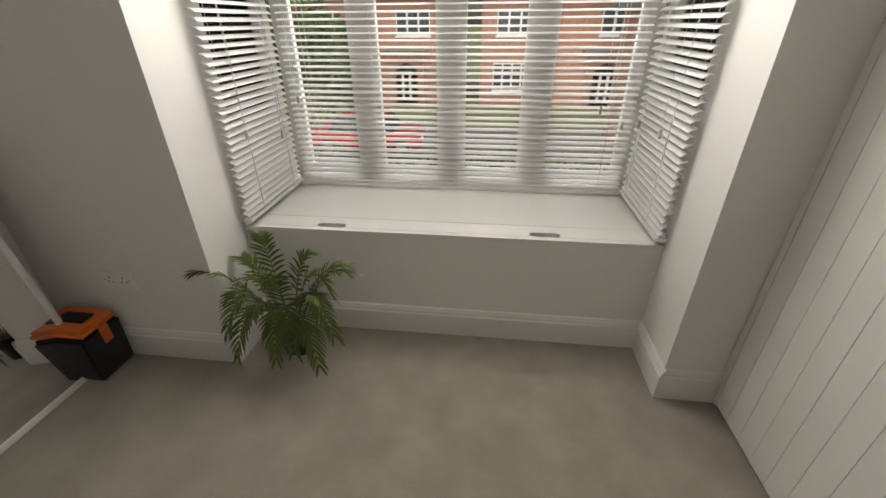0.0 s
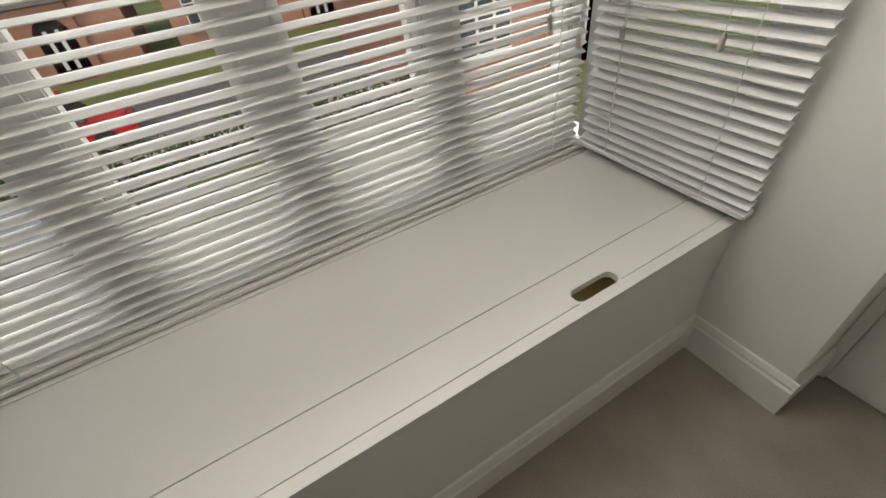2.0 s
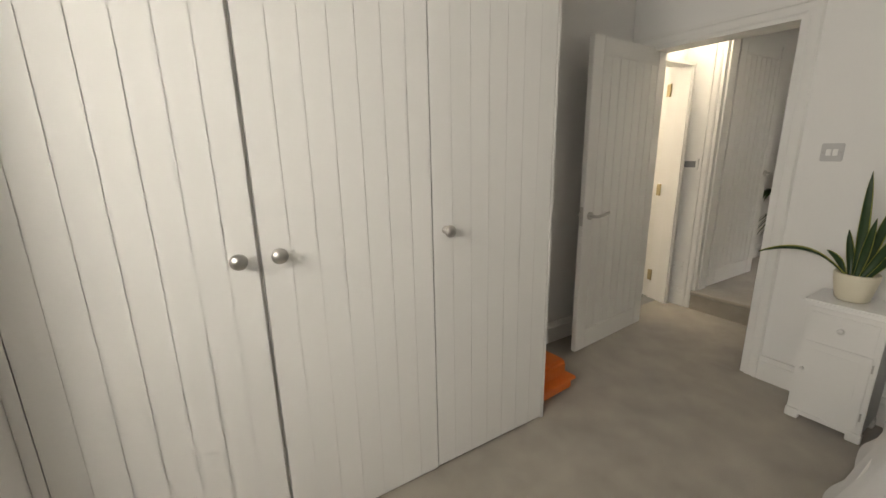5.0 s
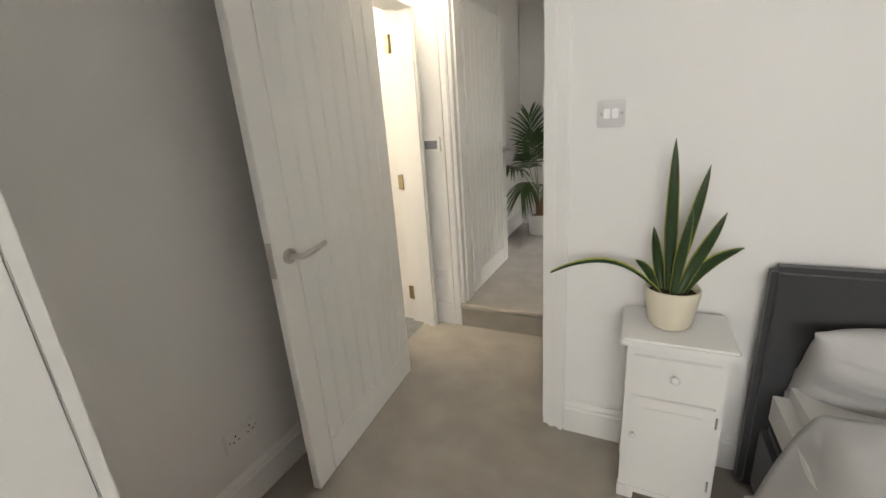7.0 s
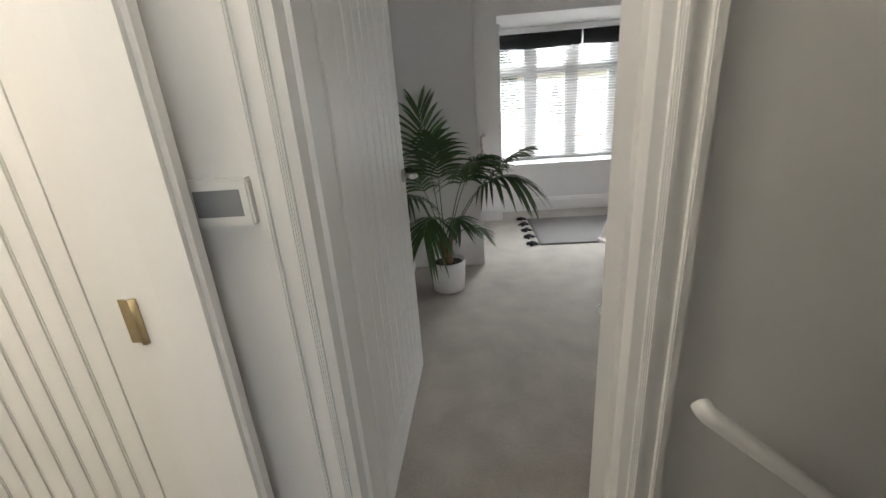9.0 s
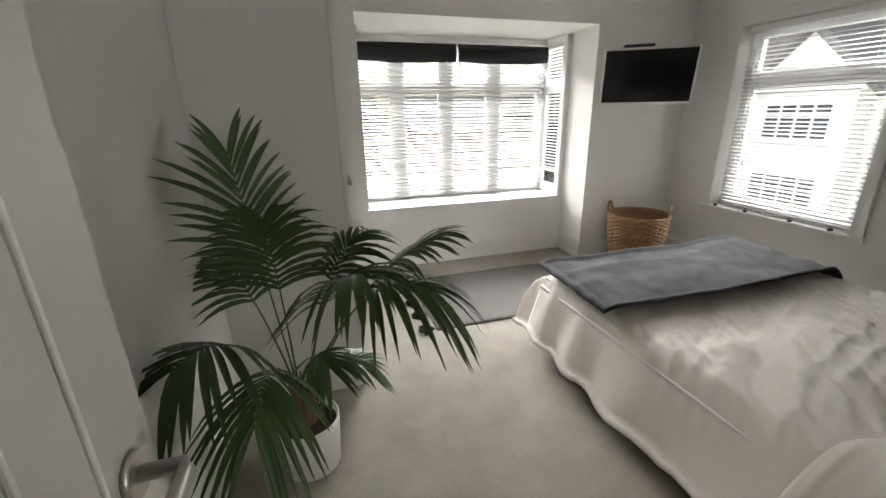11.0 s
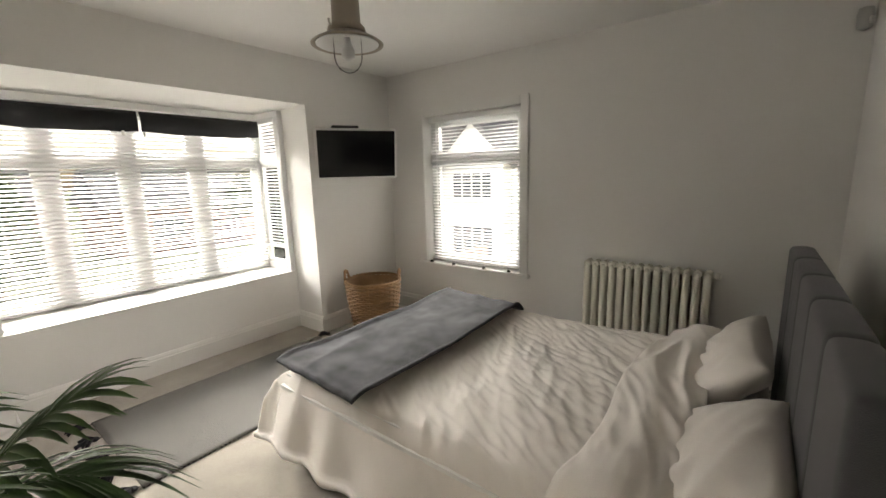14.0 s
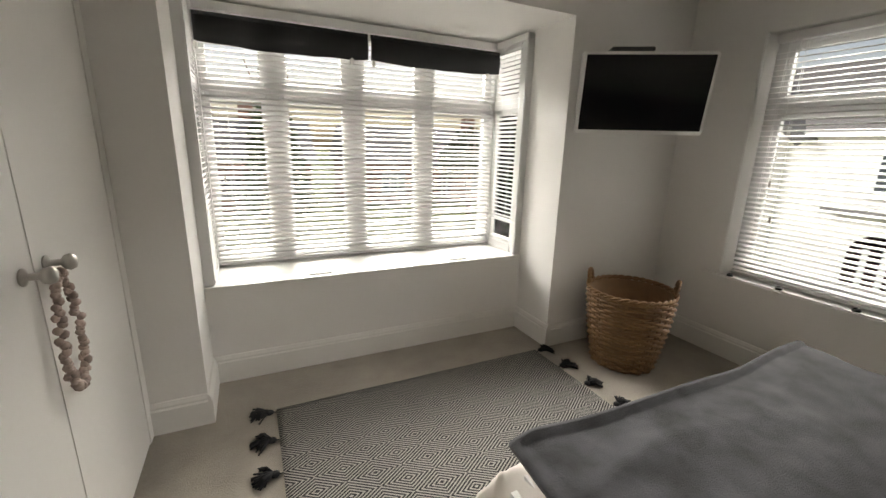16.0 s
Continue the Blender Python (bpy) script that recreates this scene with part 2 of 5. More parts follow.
def part(name, bm, material, parent=None, label=""):
    ob = new(name, mesh_of(name, bm, material))
    if parent is not None:
        ob.parent = parent
    return tagged(ob, label)


def thing(name, label, category, m=None, group="", kind=""):
    ob = new(name)
    ob.empty_display_size = 0.1
    if m is not None:
        ob.matrix_world = m
    return tagged(ob, label, category, group, kind)


def slab(name, x0, x1, y0, y1, z0, z1, material, parent=None, bevel=0.0, label=""):
    return part(name, box(bmesh.new(), x0, x1, y0, y1, z0, z1, bevel), material, parent, label)


def setting(name, boxes, material, label, category):
    bm = bmesh.new()
    for b in boxes:
        box(bm, *b)
    return tagged(part(name, bm, material), label, category, kind="structure")


# ---------------------------------------------------------------- plan
F2 = 0.16                       # floor of the back bedroom, one step up
C1, C2 = 2.42, 2.47             # ceilings
BX0, BX1 = -1.81, 0.0           # front bay
WYL = -0.29                      # its face left of the bay
WY = -0.29                      # face of the front wall
EX = 0.80                       # east wall, front bedroom
WX = -2.64                      # west wall, front bedroom
SY = -3.50                      # south wall, front bedroom
LY = -4.27                      # landing's south wall
NY2 = -4.43                     # north wall, back bedroom
DX0, DX1 = -0.16, 0.69         # doorway one
EX0, EX1 = -0.085, 0.565           # doorway two
E2, W2 = 0.735, -2.93           # east and west walls, back bedroom
PY2 = -7.82                     # face of the bay wall, back bedroom
QX0, QX1 = -1.965, -0.05        # back bay
SB, SB2 = 0.56, -8.54           # line of the blinds
ST = 0.16                       # thickness of the wall between front bedroom and landing
H1, H2 = 2.10, 2.11             # soffits of the bays
LW = 0.83                       # landing's east wall

setting("floor_one", [(WX, EX, SY, 0.0, -0.2, 0.0), (DX0, DX1, SY - ST, SY, -0.2, 0.0)], CARPET, "taupe cut-pile carpet of the front bedroom", "carpet")
setting("floor_landing", [(-0.18, LW, LY, SY - ST, -0.2, 0.0)], CARPET, "pale taupe carpet on the small landing", "carpet")
setting("floor_two", [(W2, E2, PY2 - 0.35, NY2, -0.05, F2), (EX0, EX1, NY2, LY + 0.015, -0.05, F2)], CARPET, "pale taupe carpet of the back bedroom, up one step", "carpet")
bm = bmesh.new()
tube(bm, [(EX0, LY + 0.012, F2 - 0.016), (EX1, LY + 0.012, F2 - 0.016)], 0.017)
tagged(part("step_nosing", bm, CARPET), "rounded carpeted edge of the bedroom step", "step", kind="structure")
setting("floor_bathroom", [(LW, 2.6, -4.9, -2.9, -0.2, -0.004)], TILE, "dark patterned bathroom floor tiles", "floor")

setting("wall_north_one", [(WX - 0.1, BX0, WYL, 0.02, -0.2, C1), (BX1, EX + 0.1, WY, 0.02, -0.2, C1), (BX0, BX1, WYL, 0.02, H1, C1), (BX0 - 0.1, BX1 + 0.1, 0.02, 0.75, H1, H1 + 0.15)], WALL, "white painted front wall around the bay window", "wall")
setting("wall_bay_one", [(BX0 - 0.1, BX1 + 0.1, 0.56, 0.7, -0.6, 0.545), (BX0 - 0.1, BX0, 0.02, 0.56, -0.6, 0.545), (BX1, BX1 + 0.1, 0.02, 0.56, -0.6, 0.545)], WALL, "white painted wall under the bay window", "wall")
setting("wall_west_one", [(WX - 0.12, WX, SY - ST, WYL, -0.2, C1)], WALL, "white painted side wall of the front bedroom", "wall")
setting("wall_east_one", [(EX, EX + 0.13, SY, WY, -0.2, C1)], WALL, "white painted wall behind the wardrobe and door", "wall")
setting("wall_south_one", [(WX, DX0, SY - ST, SY, -0.2, C1), (DX1, LW, SY - ST, SY, -0.2, C1), (DX0, DX1, SY - ST, SY, 2.0, C1)], WALL, "white painted wall behind the headboard with a doorway", "wall")
setting("ceiling_one", [(WX, EX, SY, 0.62, C1, C1 + 0.1)], CEIL, "plain white bedroom ceiling", "ceiling")
setting("ceiling_landing", [(-3.2, LW + 0.1, NY2, SY - 0.0, 2.36, 2.46)], CEIL, "plain white landing ceiling", "ceiling")
setting("wall_landing_south", [(-3.0, EX0, NY2, LY, -2.9, 2.36), (EX1, LW + 0.11, NY2, LY, -0.2, 2.36), (EX0, EX1, NY2, LY, F2 + 1.99, 2.36)], WALL, "white landing wall with the back bedroom doorway", "wall")
setting("wall_landing_east", [(LW, LW + 0.1, LY, SY - ST, 1.98, 2.36), (LW, LW + 0.1, LY, -4.225, -0.2, 1.98)], WALL, "cream-lit landing wall over the bathroom doorway", "wall")
setting("wall_stair_north", [(-3.0, WX, SY - ST, SY, -2.9, 2.36), (-3.0, -0.18, SY - ST, SY - 0.06, -2.9, -0.2)], WALL, "white painted stairwell wall", "wall")
setting("wall_stair_end", [(-3.1, -3.0, NY2, SY, -2.9, 2.36)], WALL, "white painted end of the stairwell", "wall")
setting("wall_bathroom", [(2.6, 2.7, -5.0, -2.8, -0.2, 2.46), (LW, 2.6, -5.0, -4.9, -0.2, 2.46), (LW, 2.6, -2.9, -2.8, -0.2, 2.46), (LW - 0.004, LW + 0.1, -4.9, NY2, -0.2, 2.46)], WALL, "plain bathroom walls", "wall")
setting("ceiling_bathroom", [(LW, 2.6, -4.9, -2.9, 2.36, 2.46)], CEIL, "plain bathroom ceiling", "ceiling")

setting("wall_north_two", [(W2, EX0, NY2 - 0.015, NY2 + 0.02, -0.2, C2), (EX1, E2, NY2 - 0.015, NY2 + 0.02, -0.2, C2), (EX0, EX1, NY2 - 0.015, NY2 + 0.02, F2 + 1.99, C2)], WALL, "white painted wall behind the bed", "wall")
setting("wall_east_two", [(E2, E2 + 0.12, PY2 - 0.8, NY2 + 0.02, -0.2, C2)], WALL, "white painted wall beside the bedroom door", "wall")
WN, WS, WB, WT = -6.37, -7.37, 0.68, 2.05   # west window opening
setting("wall_west_two", [(W2 - 0.25, W2, WN, NY2 + 0.02, -0.2, C2), (W2 - 0.25, W2, PY2 - 0.3, WS, -0.2, C2), (W2 - 0.25, W2, WS, WN, -0.2, WB), (W2 - 0.25, W2, WS, WN, WT, C2)], WALL, "white painted wall with a sash-height window", "wall")
setting("wall_south_two", [(W2 - 0.25, QX0, PY2 - 0.36, PY2, -0.2, C2), (QX1, E2, PY2 - 0.36, PY2, -0.2, C2), (QX0, QX1, PY2 - 0.36, PY2, H2, C2), (QX0 - 0.1, QX1 + 0.1, SB2 - 0.22, PY2 - 0.36, H2, H2 + 0.15)], WALL, "white painted wall around the bay window", "wall")
setting("wall_bay_two", [(QX0 - 0.1, QX1 + 0.1, SB2 - 0.2, SB2 - 0.02, -0.6, 0.685), (QX0 - 0.1, QX0, SB2 - 0.02, PY2 - 0.36, -0.6, 0.685), (QX1, QX1 + 0.1, SB2 - 0.02, PY2 - 0.36, -0.6, 0.685)], WALL, "white wall under the back bay window", "wall")
setting("ceiling_two", [(W2, E2, PY2, NY2, C2, C2 + 0.1)], CEIL, "plain white bedroom ceiling", "ceiling")


# unseen fitting, added to go with the assumed landing light
fitting = tagged(part("ceiling_lamp", lathe(bmesh.new(), [(0.10, 0.0), (0.10, -0.02), (0.06, -0.03), (0.01, -0.034)], 28), CEIL), "assumed flush white ceiling lamp over the landing, out of view", "ceiling lamp")
fitting.location = (0.50, -3.96, 2.36)

# stairs going down to the west
stairs = thing("staircase", "carpeted stairs going down beside a white wall", "stairs", kind="structure")
for i in range(11):
    x = -0.18 - 0.24 * i
    slab("tread", x - 0.24, x, LY, SY - ST, -0.19 * (i + 1) - 0.2, -0.19 * (i + 1), CARPET, stairs, 0.012)


def skirting(name, runs, z, label):
    """White moulded skirting; each run is x0, y0, x1, y1 with the room on its left."""
    base = thing(name, label, "skirting", kind="structure")
    for x0, y0, x1, y1 in runs:
        d = Vector((x1 - x0, y1 - y0, 0))
        n = Vector((-d.y, d.x, 0)).normalized()
        bm = bmesh.new()
        prof = ((0.0, 0.0), (0.018, 0.0), (0.018, 0.112), (0.013, 0.120), (0.013, 0.128), (0.006, 0.145), (0.0, 0.148))
        ends = []
        for e in (Vector((x0, y0, z)), Vector((x1, y1, z))):
            ends.append([bm.verts.new(e + n * o + Vector((0, 0, h))) for o, h in prof])
        for i in range(len(prof) - 1):
            bm.faces.new((ends[0][i], ends[1][i], ends[1][i + 1], ends[0][i + 1]))
        bm.faces.new(ends[0])
        bm.faces.new(ends[1][::-1])
        part("board", bm, SATIN, base)


skirting("baseboard_one", [(0.215, WY, 0.0, WY), (0.0, WY - 0.018, 0.0, -0.0), (0.0, 0.0, BX0, 0.0), (BX0, 0.0, BX0, WYL - 0.018), (BX0, WYL, WX, WYL), (WX, WYL, WX, SY),
         (WX, SY, DX0 - 0.07, SY), (DX1 + 0.07, SY, EX, SY), (EX, SY, EX, -2.14)], 0, "white moulded skirting board in the front bedroom")
skirting("baseboard_landing", [(EX1 + 0.004, LY, LW - 0.02, LY)], 0, "white skirting board on the landing")
skirting("baseboard_two", [(QX1, PY2, 0.17, PY2), (QX1, PY2 - 0.34, QX1, PY2 + 0.018), (QX0, PY2 - 0.34, QX1, PY2 - 0.34), (QX0, PY2 + 0.018, QX0, PY2 - 0.34), (W2, PY2, QX0, PY2),
         (W2, NY2, W2, PY2), (E2, -6.54, E2, NY2), (EX0 - 0.085, NY2 - 0.015, W2, NY2 - 0.015)], F2, "white moulded skirting board in the back bedroom")


# ---------------------------------------------------------------- doors
def casing(name, x0, x1, z0, z1, depth, m, label):
    """Stepped architrave and lining round an opening in the plane y = 0, room on the minus side; the wall goes to y = depth."""
    c = thing(name, label, "door frame", m, kind="structure")
    for side, (xa, s) in (("jamb", (x0, -1)), ("jamb", (x1, 1))):
        bm = bmesh.new()
        for a, b, t in ((0.0, 0.07, 0.014), (0.006, 0.022, 0.02), (0.045, 0.066, 0.026)):
            lo, hi = sorted((xa + s * a, xa + s * b))
            box(bm, lo, hi, -t, 0.004, z0, z1 + 0.07, 0.003)
        part("architrave", bm, SATIN, c)
        lo, hi = sorted((xa, xa - s * 0.022))
        bm = box(bmesh.new(), lo, hi, -0.002, depth + 0.002, z0, z1)
        lo, hi = sorted((xa - s * 0.022, xa - s * 0.034))
        box(bm, lo, hi, 0.045, depth - 0.01, z0, z1)
        part(side, bm, SATIN, c)
    bm = bmesh.new()
    for a, b, t in ((0.0, 0.07, 0.0135), (0.006, 0.022, 0.0195), (0.045, 0.066, 0.0255)):
        box(bm, x0 - 0.069, x1 + 0.069, -t, 0.003, z1 + a, z1 + b, 0.003)
    part("head_architrave", bm, SATIN, c)
    slab("head", x0, x1, -0.001, depth + 0.001, z1 - 0.022, z1, SATIN, c)
    return c


def lever(parent, x, z, s):
    """Round-bar lever handle on a rose, on the face y = s * 0.0175, pointing to the hinge."""
    y = s * 0.0185
    bm = bmesh.new()
    tube(bm, [(x, y, z), (x, y + s * 0.009, z)], 0.026, 20)
    rose = part("handle", bm, STEEL, parent, "brushed steel lever handle")
    bm = bmesh.new()
    tube(bm, [(x, y + s * 0.006, z), (x, y + s * 0.05, z), (x - 0.012, y + s * 0.056, z), (x - 0.07, y + s * 0.057, z + 0.004), (x - 0.125, y + s * 0.057, z + 0.014)], 0.0095, 12)
    part("lever", bm, STEEL, rose)


def hinge_part(parent, x, z, y=0.0, material=STEEL):
    bm = bmesh.new()
    tube(bm, [(x, y, z - 0.05), (x, y, z + 0.05)], 0.0075, 10)
    box(bm, x, x + 0.032, y - 0.003, y + 0.001, z - 0.048, z + 0.048)
    part("hinge", bm, material, parent, "worn metal butt hinge")


def cottage_door(name, label, w, h, m, planks=7, handle=True, hinges=STEEL, knuckle=0.022):
    """Ledged door: frame, vertical planks with V joints, lever and hinges. Hinge edge at x = 0."""
    d = thing(name, label, "door", m, kind="structure")
    st, top, bot, t = 0.10, 0.10, 0.14, 0.0175
    slab("core", 0.004, w - 0.004, -0.009, 0.009, 0.006, h - 0.004, SATIN, d)
    for x0, x1 in ((0, st), (w - st, w)):
        slab("stile", x0, x1, -t, t, 0, h, SATIN, d, 0.003)
    for z0, z1 in ((0, bot), (h - top, h)):
        slab("rail", st, w - st, -t + 0.0005, t - 0.0005, z0, z1, SATIN, d, 0.003)
    pw = (w - 2 * st) / planks
    me = mesh_of("plank", box(bmesh.new(), 0.0022, pw - 0.0022, -t + 0.002, t - 0.002, bot + 0.004, h - top - 0.004, 0.004), SATIN)
    for i in range(planks):
        p = new("plank", me)
        p.parent, p.location = d, (st + pw * i, 0, 0)
    if handle:
        lever(d, w - 0.06, 0.935, -1)
        lever(d, w - 0.06, 0.935, 1)
        slab("latch", w - 0.002, w + 0.0015, -0.012, 0.012, 0.875, 0.995, STEEL, d, 0.0, "steel latch plate")
    for z in (0.21, h / 2, h - 0.17):
        hinge_part(d, -0.004, z, knuckle, hinges)
    return d


casing("door_frame_1", DX0, DX1, 0.0, 2.0, ST, pose(0, SY, 0, 0, 0, 180) @ Matrix.Translation((-(DX0 + DX1), 0, 0)), "white stepped architrave round the front bedroom doorway")
casing("door_frame_2", EX0, EX1, 0.0, F2 + 1.99, LY - NY2, pose(0, LY, 0, 0, 0, 180) @ Matrix.Translation((-(EX0 + EX1), 0, 0)), "white stepped architrave round the back bedroom doorway")
casing("door_frame_3", -4.215, -3.745, 0.0, 1.98, 0.1, pose(LW, 0, 0, 0, 0, 90), "white stepped architrave round the bathroom doorway")
a1 = math.degrees(math.atan2(-2.83 + 3.658, 0.59 - 0.65))
cottage_door("door_1", "white plank-panelled bedroom door standing wide open", 0.83, 1.985, pose(0.655, -3.655, 0.008, 0, 0, a1), planks=7, knuckle=-0.022)
a2 = math.degrees(math.atan2(-5.23 + 4.455, 0.535 - 0.552))
cottage_door("door_2", "white plank-panelled back bedroom door standing open", 0.78, 1.975, pose(0.552, -4.455, F2 + 0.006, 0, 0, a2), planks=7, knuckle=0.022)
cottage_door("door_3", "white plank-panelled bathroom door standing open", 0.66, 1.965, pose(LW + 0.085, -4.245, 0.006, 0, 0, -3), planks=7, hinges=BRASS, knuckle=0.022, handle=False)


# ---------------------------------------------------------------- windows and blinds
def window(name, w, h, m, label, mullions, transom=None, thick=0.06):
    """White casement window, lower corner at the origin, along x; room on the minus y side."""
    win = thing(name, label, "window", m, kind="structure")
    bm = bmesh.new()
    for x0, x1, z0, z1 in ((0, 0.06, 0, h), (w - 0.06, w, 0, h), (0.06, w - 0.06, 0, 0.06), (0.06, w - 0.06, h - 0.06, h)):
        box(bm, x0, x1, 0, thick, z0, z1, 0.006)
    part("window_frame", bm, PVC, win)
    for x in mullions:
        slab("mullion", x - 0.045, x + 0.045, 0.002, thick - 0.002, 0.06, h - 0.06, PVC, win, 0.006)
    xs = [0.06] + [v for x in mullions for v in (x - 0.045, x + 0.045)] + [w - 0.06]
    zs = [(0.06, h - 0.06)] if transom is None else [(0.06, transom - 0.035), (transom + 0.035, h - 0.06)]
    for x0, x1 in zip(xs[::2], xs[1::2]):
        if transom is not None:
            slab("transom", x0, x1, 0.004, thick - 0.004, transom - 0.035, transom + 0.035, PVC, win, 0.006)
        for z0, z1 in zs:
            bm = bmesh.new()
            for a0, a1_, b0, b1 in ((x0, x0 + 0.028, z0, z1), (x1 - 0.028, x1, z0, z1), (x0 + 0.028, x1 - 0.028, z0, z0 + 0.028), (x0 + 0.028, x1 - 0.028, z1 - 0.028, z1)):
                box(bm, a0, a1_, 0.008, thick - 0.01, b0, b1, 0.004)
            sash = part("sash", bm, PVC, win)
            pane = slab("pane", x0 + 0.024, x1 - 0.024, 0.028, 0.032, z0 + 0.024, z1 - 0.024, GLASS, sash)
            pane.visible_shadow = False
    return win


def blind(name, w, top, bottom, m, label, tilt=-3, pitch=0.029, width=0.034, cords=(), toggles=()):
    """Slatted blind hanging in the plane y = 0, along x; room on the minus y side."""
    b = thing(name, label, "venetian blind", m)
    slab("headrail", 0, w, -0.026, 0.026, top - 0.045, top, SLAT, b, 0.004)
    bm = bmesh.new()
    rows = []
    for k in range(5):
        u = (k / 4 - 0.5) * width
        rows.append([(bm.verts.new((x, u, 0.003 * (1 - (2 * u / width) ** 2) + o)), o) for x in (0.004, w - 0.004) for o in (0.0, -0.0024)])
    for a, c in zip(rows, rows[1:]):
        a, c = [v for v, _ in a], [v for v, _ in c]
        for i, j in ((0, 2), (3, 1), (2, 3), (1, 0)):
            f = bm.faces.new((a[i], a[j], c[j], c[i]))
    for r in (rows[0], rows[-1]):
        v = [q for q, _ in r]
        bm.faces.new((v[0], v[1], v[3], v[2]))
    me = mesh_of("slat", bm, SLAT)
    n = int((top - 0.06 - bottom - 0.02) / pitch)
    rnd = random.Random(len(name) * 7 + n)
    for i in range(n):
        s = new("slat", me)
        s.parent = b
        s.matrix_local = pose(0, 0, bottom + 0.035 + pitch * i, tilt + rnd.uniform(-2.2, 2.2), rnd.uniform(-0.12, 0.12), 0)
    slab("bottom_rail", 0.002, w - 0.002, -0.024, 0.024, bottom, bottom + 0.016, SLAT, b, 0.004)
    for x in cords or (0.12, w - 0.12):
        bm = bmesh.new()
        for y in (-0.028, 0.028):
            tube(bm, [(x, y, bottom + 0.01), (x, y, top - 0.04)], 0.0011, 6)
        part("ladder_cord", bm, SLAT, b)
    for x, z in toggles:
        bm = bmesh.new()
        tube(bm, [(x, -0.036, top - 0.05), (x, -0.036, z + 0.02)], 0.001, 6)
        cord = part("pull_cord", bm, SLAT, b)
        part("toggle", lathe(bmesh.new(), [(0.003, z + 0.022), (0.006, z + 0.015), (0.0075, z - 0.012), (0.004, z - 0.018)], 10, x, -0.036), STEEL, cord, "small grey cord toggle")
    return b


W1 = BX1 - BX0
window("window_1", W1, 1.54, pose(BX0, 0.60, 0.55), "wide white four-light bay window behind blinds", (0.44, 0.875, 1.30), 1.08)
window("window_2", 0.58, 1.54, pose(BX0 - 0.012, 0.02, 0.55, 0, 0, 90), "white side window of the front bay", (), 1.08)
window("window_3", 0.58, 1.54, pose(BX1 + 0.012, 0.60, 0.55, 0, 0, -90), "white side window of the front bay", (), 1.08)
blind("venetian_blind", W1 - 0.09, H1 - 0.01, 0.565, pose(BX0 + 0.045, SB, 0), "white slatted blind lowered across the front bay window", tilt=13, toggles=((0.06, 1.0), (1.55, 0.97), (1.66, 0.9)))
blind("venetian_blind", 0.56, H1 - 0.01, 0.565, pose(BX0 + 0.03, -0.03, 0, 0, 0, 90), "narrow white slatted blind on the bay side window", tilt=24, toggles=((0.1, 0.93), (0.4, 0.86)))
blind("venetian_blind", 0.56, H1 - 0.01, 0.565, pose(BX1 - 0.03, 0.53, 0, 0, 0, -90), "narrow white slatted blind on the bay side window", tilt=24, toggles=((0.12, 0.93), (0.38, 0.95)))

W3 = QX1 - QX0
window("window_4", W3, 1.41, pose(QX1, SB2 - 0.05, 0.69, 0, 0, 180), "wide white four-light bay window behind blinds", (0.42, 0.88, 1.36), 1.0)
window("window_5", 0.42, 1.41, pose(QX1 + 0.012, SB2 - 0.05, 0.69, 0, 0, 90), "white side window of the back bay", (), 1.0)
window("window_6", 0.42, 1.41, pose(QX0 - 0.012, SB2 + 0.37, 0.69, 0, 0, -90), "white side window of the back bay", (), 1.0)
blind("venetian_blind", W3 - 0.10, H2 - 0.012, 0.705, pose(QX1 - 0.05, SB2, 0, 0, 0, 180), "white slatted blind lowered across the back bay window", tilt=21, toggles=((0.08, 1.2), (1.6, 1.15)))
blind("venetian_blind", 0.36, H2 - 0.012, 0.90, pose(QX0 + 0.03, SB2 + 0.37, 0, 0, 0, -90), "narrow white slatted blind half raised on the side window", tilt=21, toggles=((0.2, 1.25),))
blind("venetian_blind", 0.36, H2 - 0.012, 0.705, pose(QX1 - 0.03, SB2 + 0.01, 0, 0, 0, 90), "narrow white slatted blind on the side window", tilt=21, toggles=((0.2, 1.5),))

window("window_7", WN - WS, WT - WB, pose(W2 - 0.10, WS, WB, 0, 0, 90), "white side window with a top light, looking at a rendered house", (), 0.99)
blind("venetian_blind", WN - WS - 0.05, WT - 0.005, WB + 0.012, pose(W2 - 0.055, WS + 0.025, 0, 0, 0, 90), "white slatted blind with open slats", tilt=13, toggles=((0.12, 1.25), (0.16, 1.05)))
frame_w = thing("window_casing", "white painted window surround and sill", "window frame", kind="structure")
for y0, y1, z0, z1 in ((WS - 0.07, WS, WB, WT + 0.07), (WN, WN + 0.07, WB, WT + 0.07), (WS, WN, WT, WT + 0.07)):
    slab("architrave", W2 - 0.002, W2 + 0.022, y0, y1, z0, z1, GLOSS, frame_w, 0.005)
slab("window_sill", W2 - 0.10, W2 + 0.05, WS - 0.09, WN + 0.09, WB - 0.028, WB + 0.004, GLOSS, frame_w, 0.008)
for i, y in enumerate((WS + 0.06, WS + 0.32, WN - 0.35, WN - 0.1)):
    c = tagged(part("sill_clip", lathe(bmesh.new(), [(0.016, 0), (0.018, 0.006), (0.012, 0.016), (0.004, 0.019)], 14), BLACK), "small black knob on the window sill", "knob", "knobs on the sill")
    c.location = (W2 + 0.02, y, WB + 0.004)


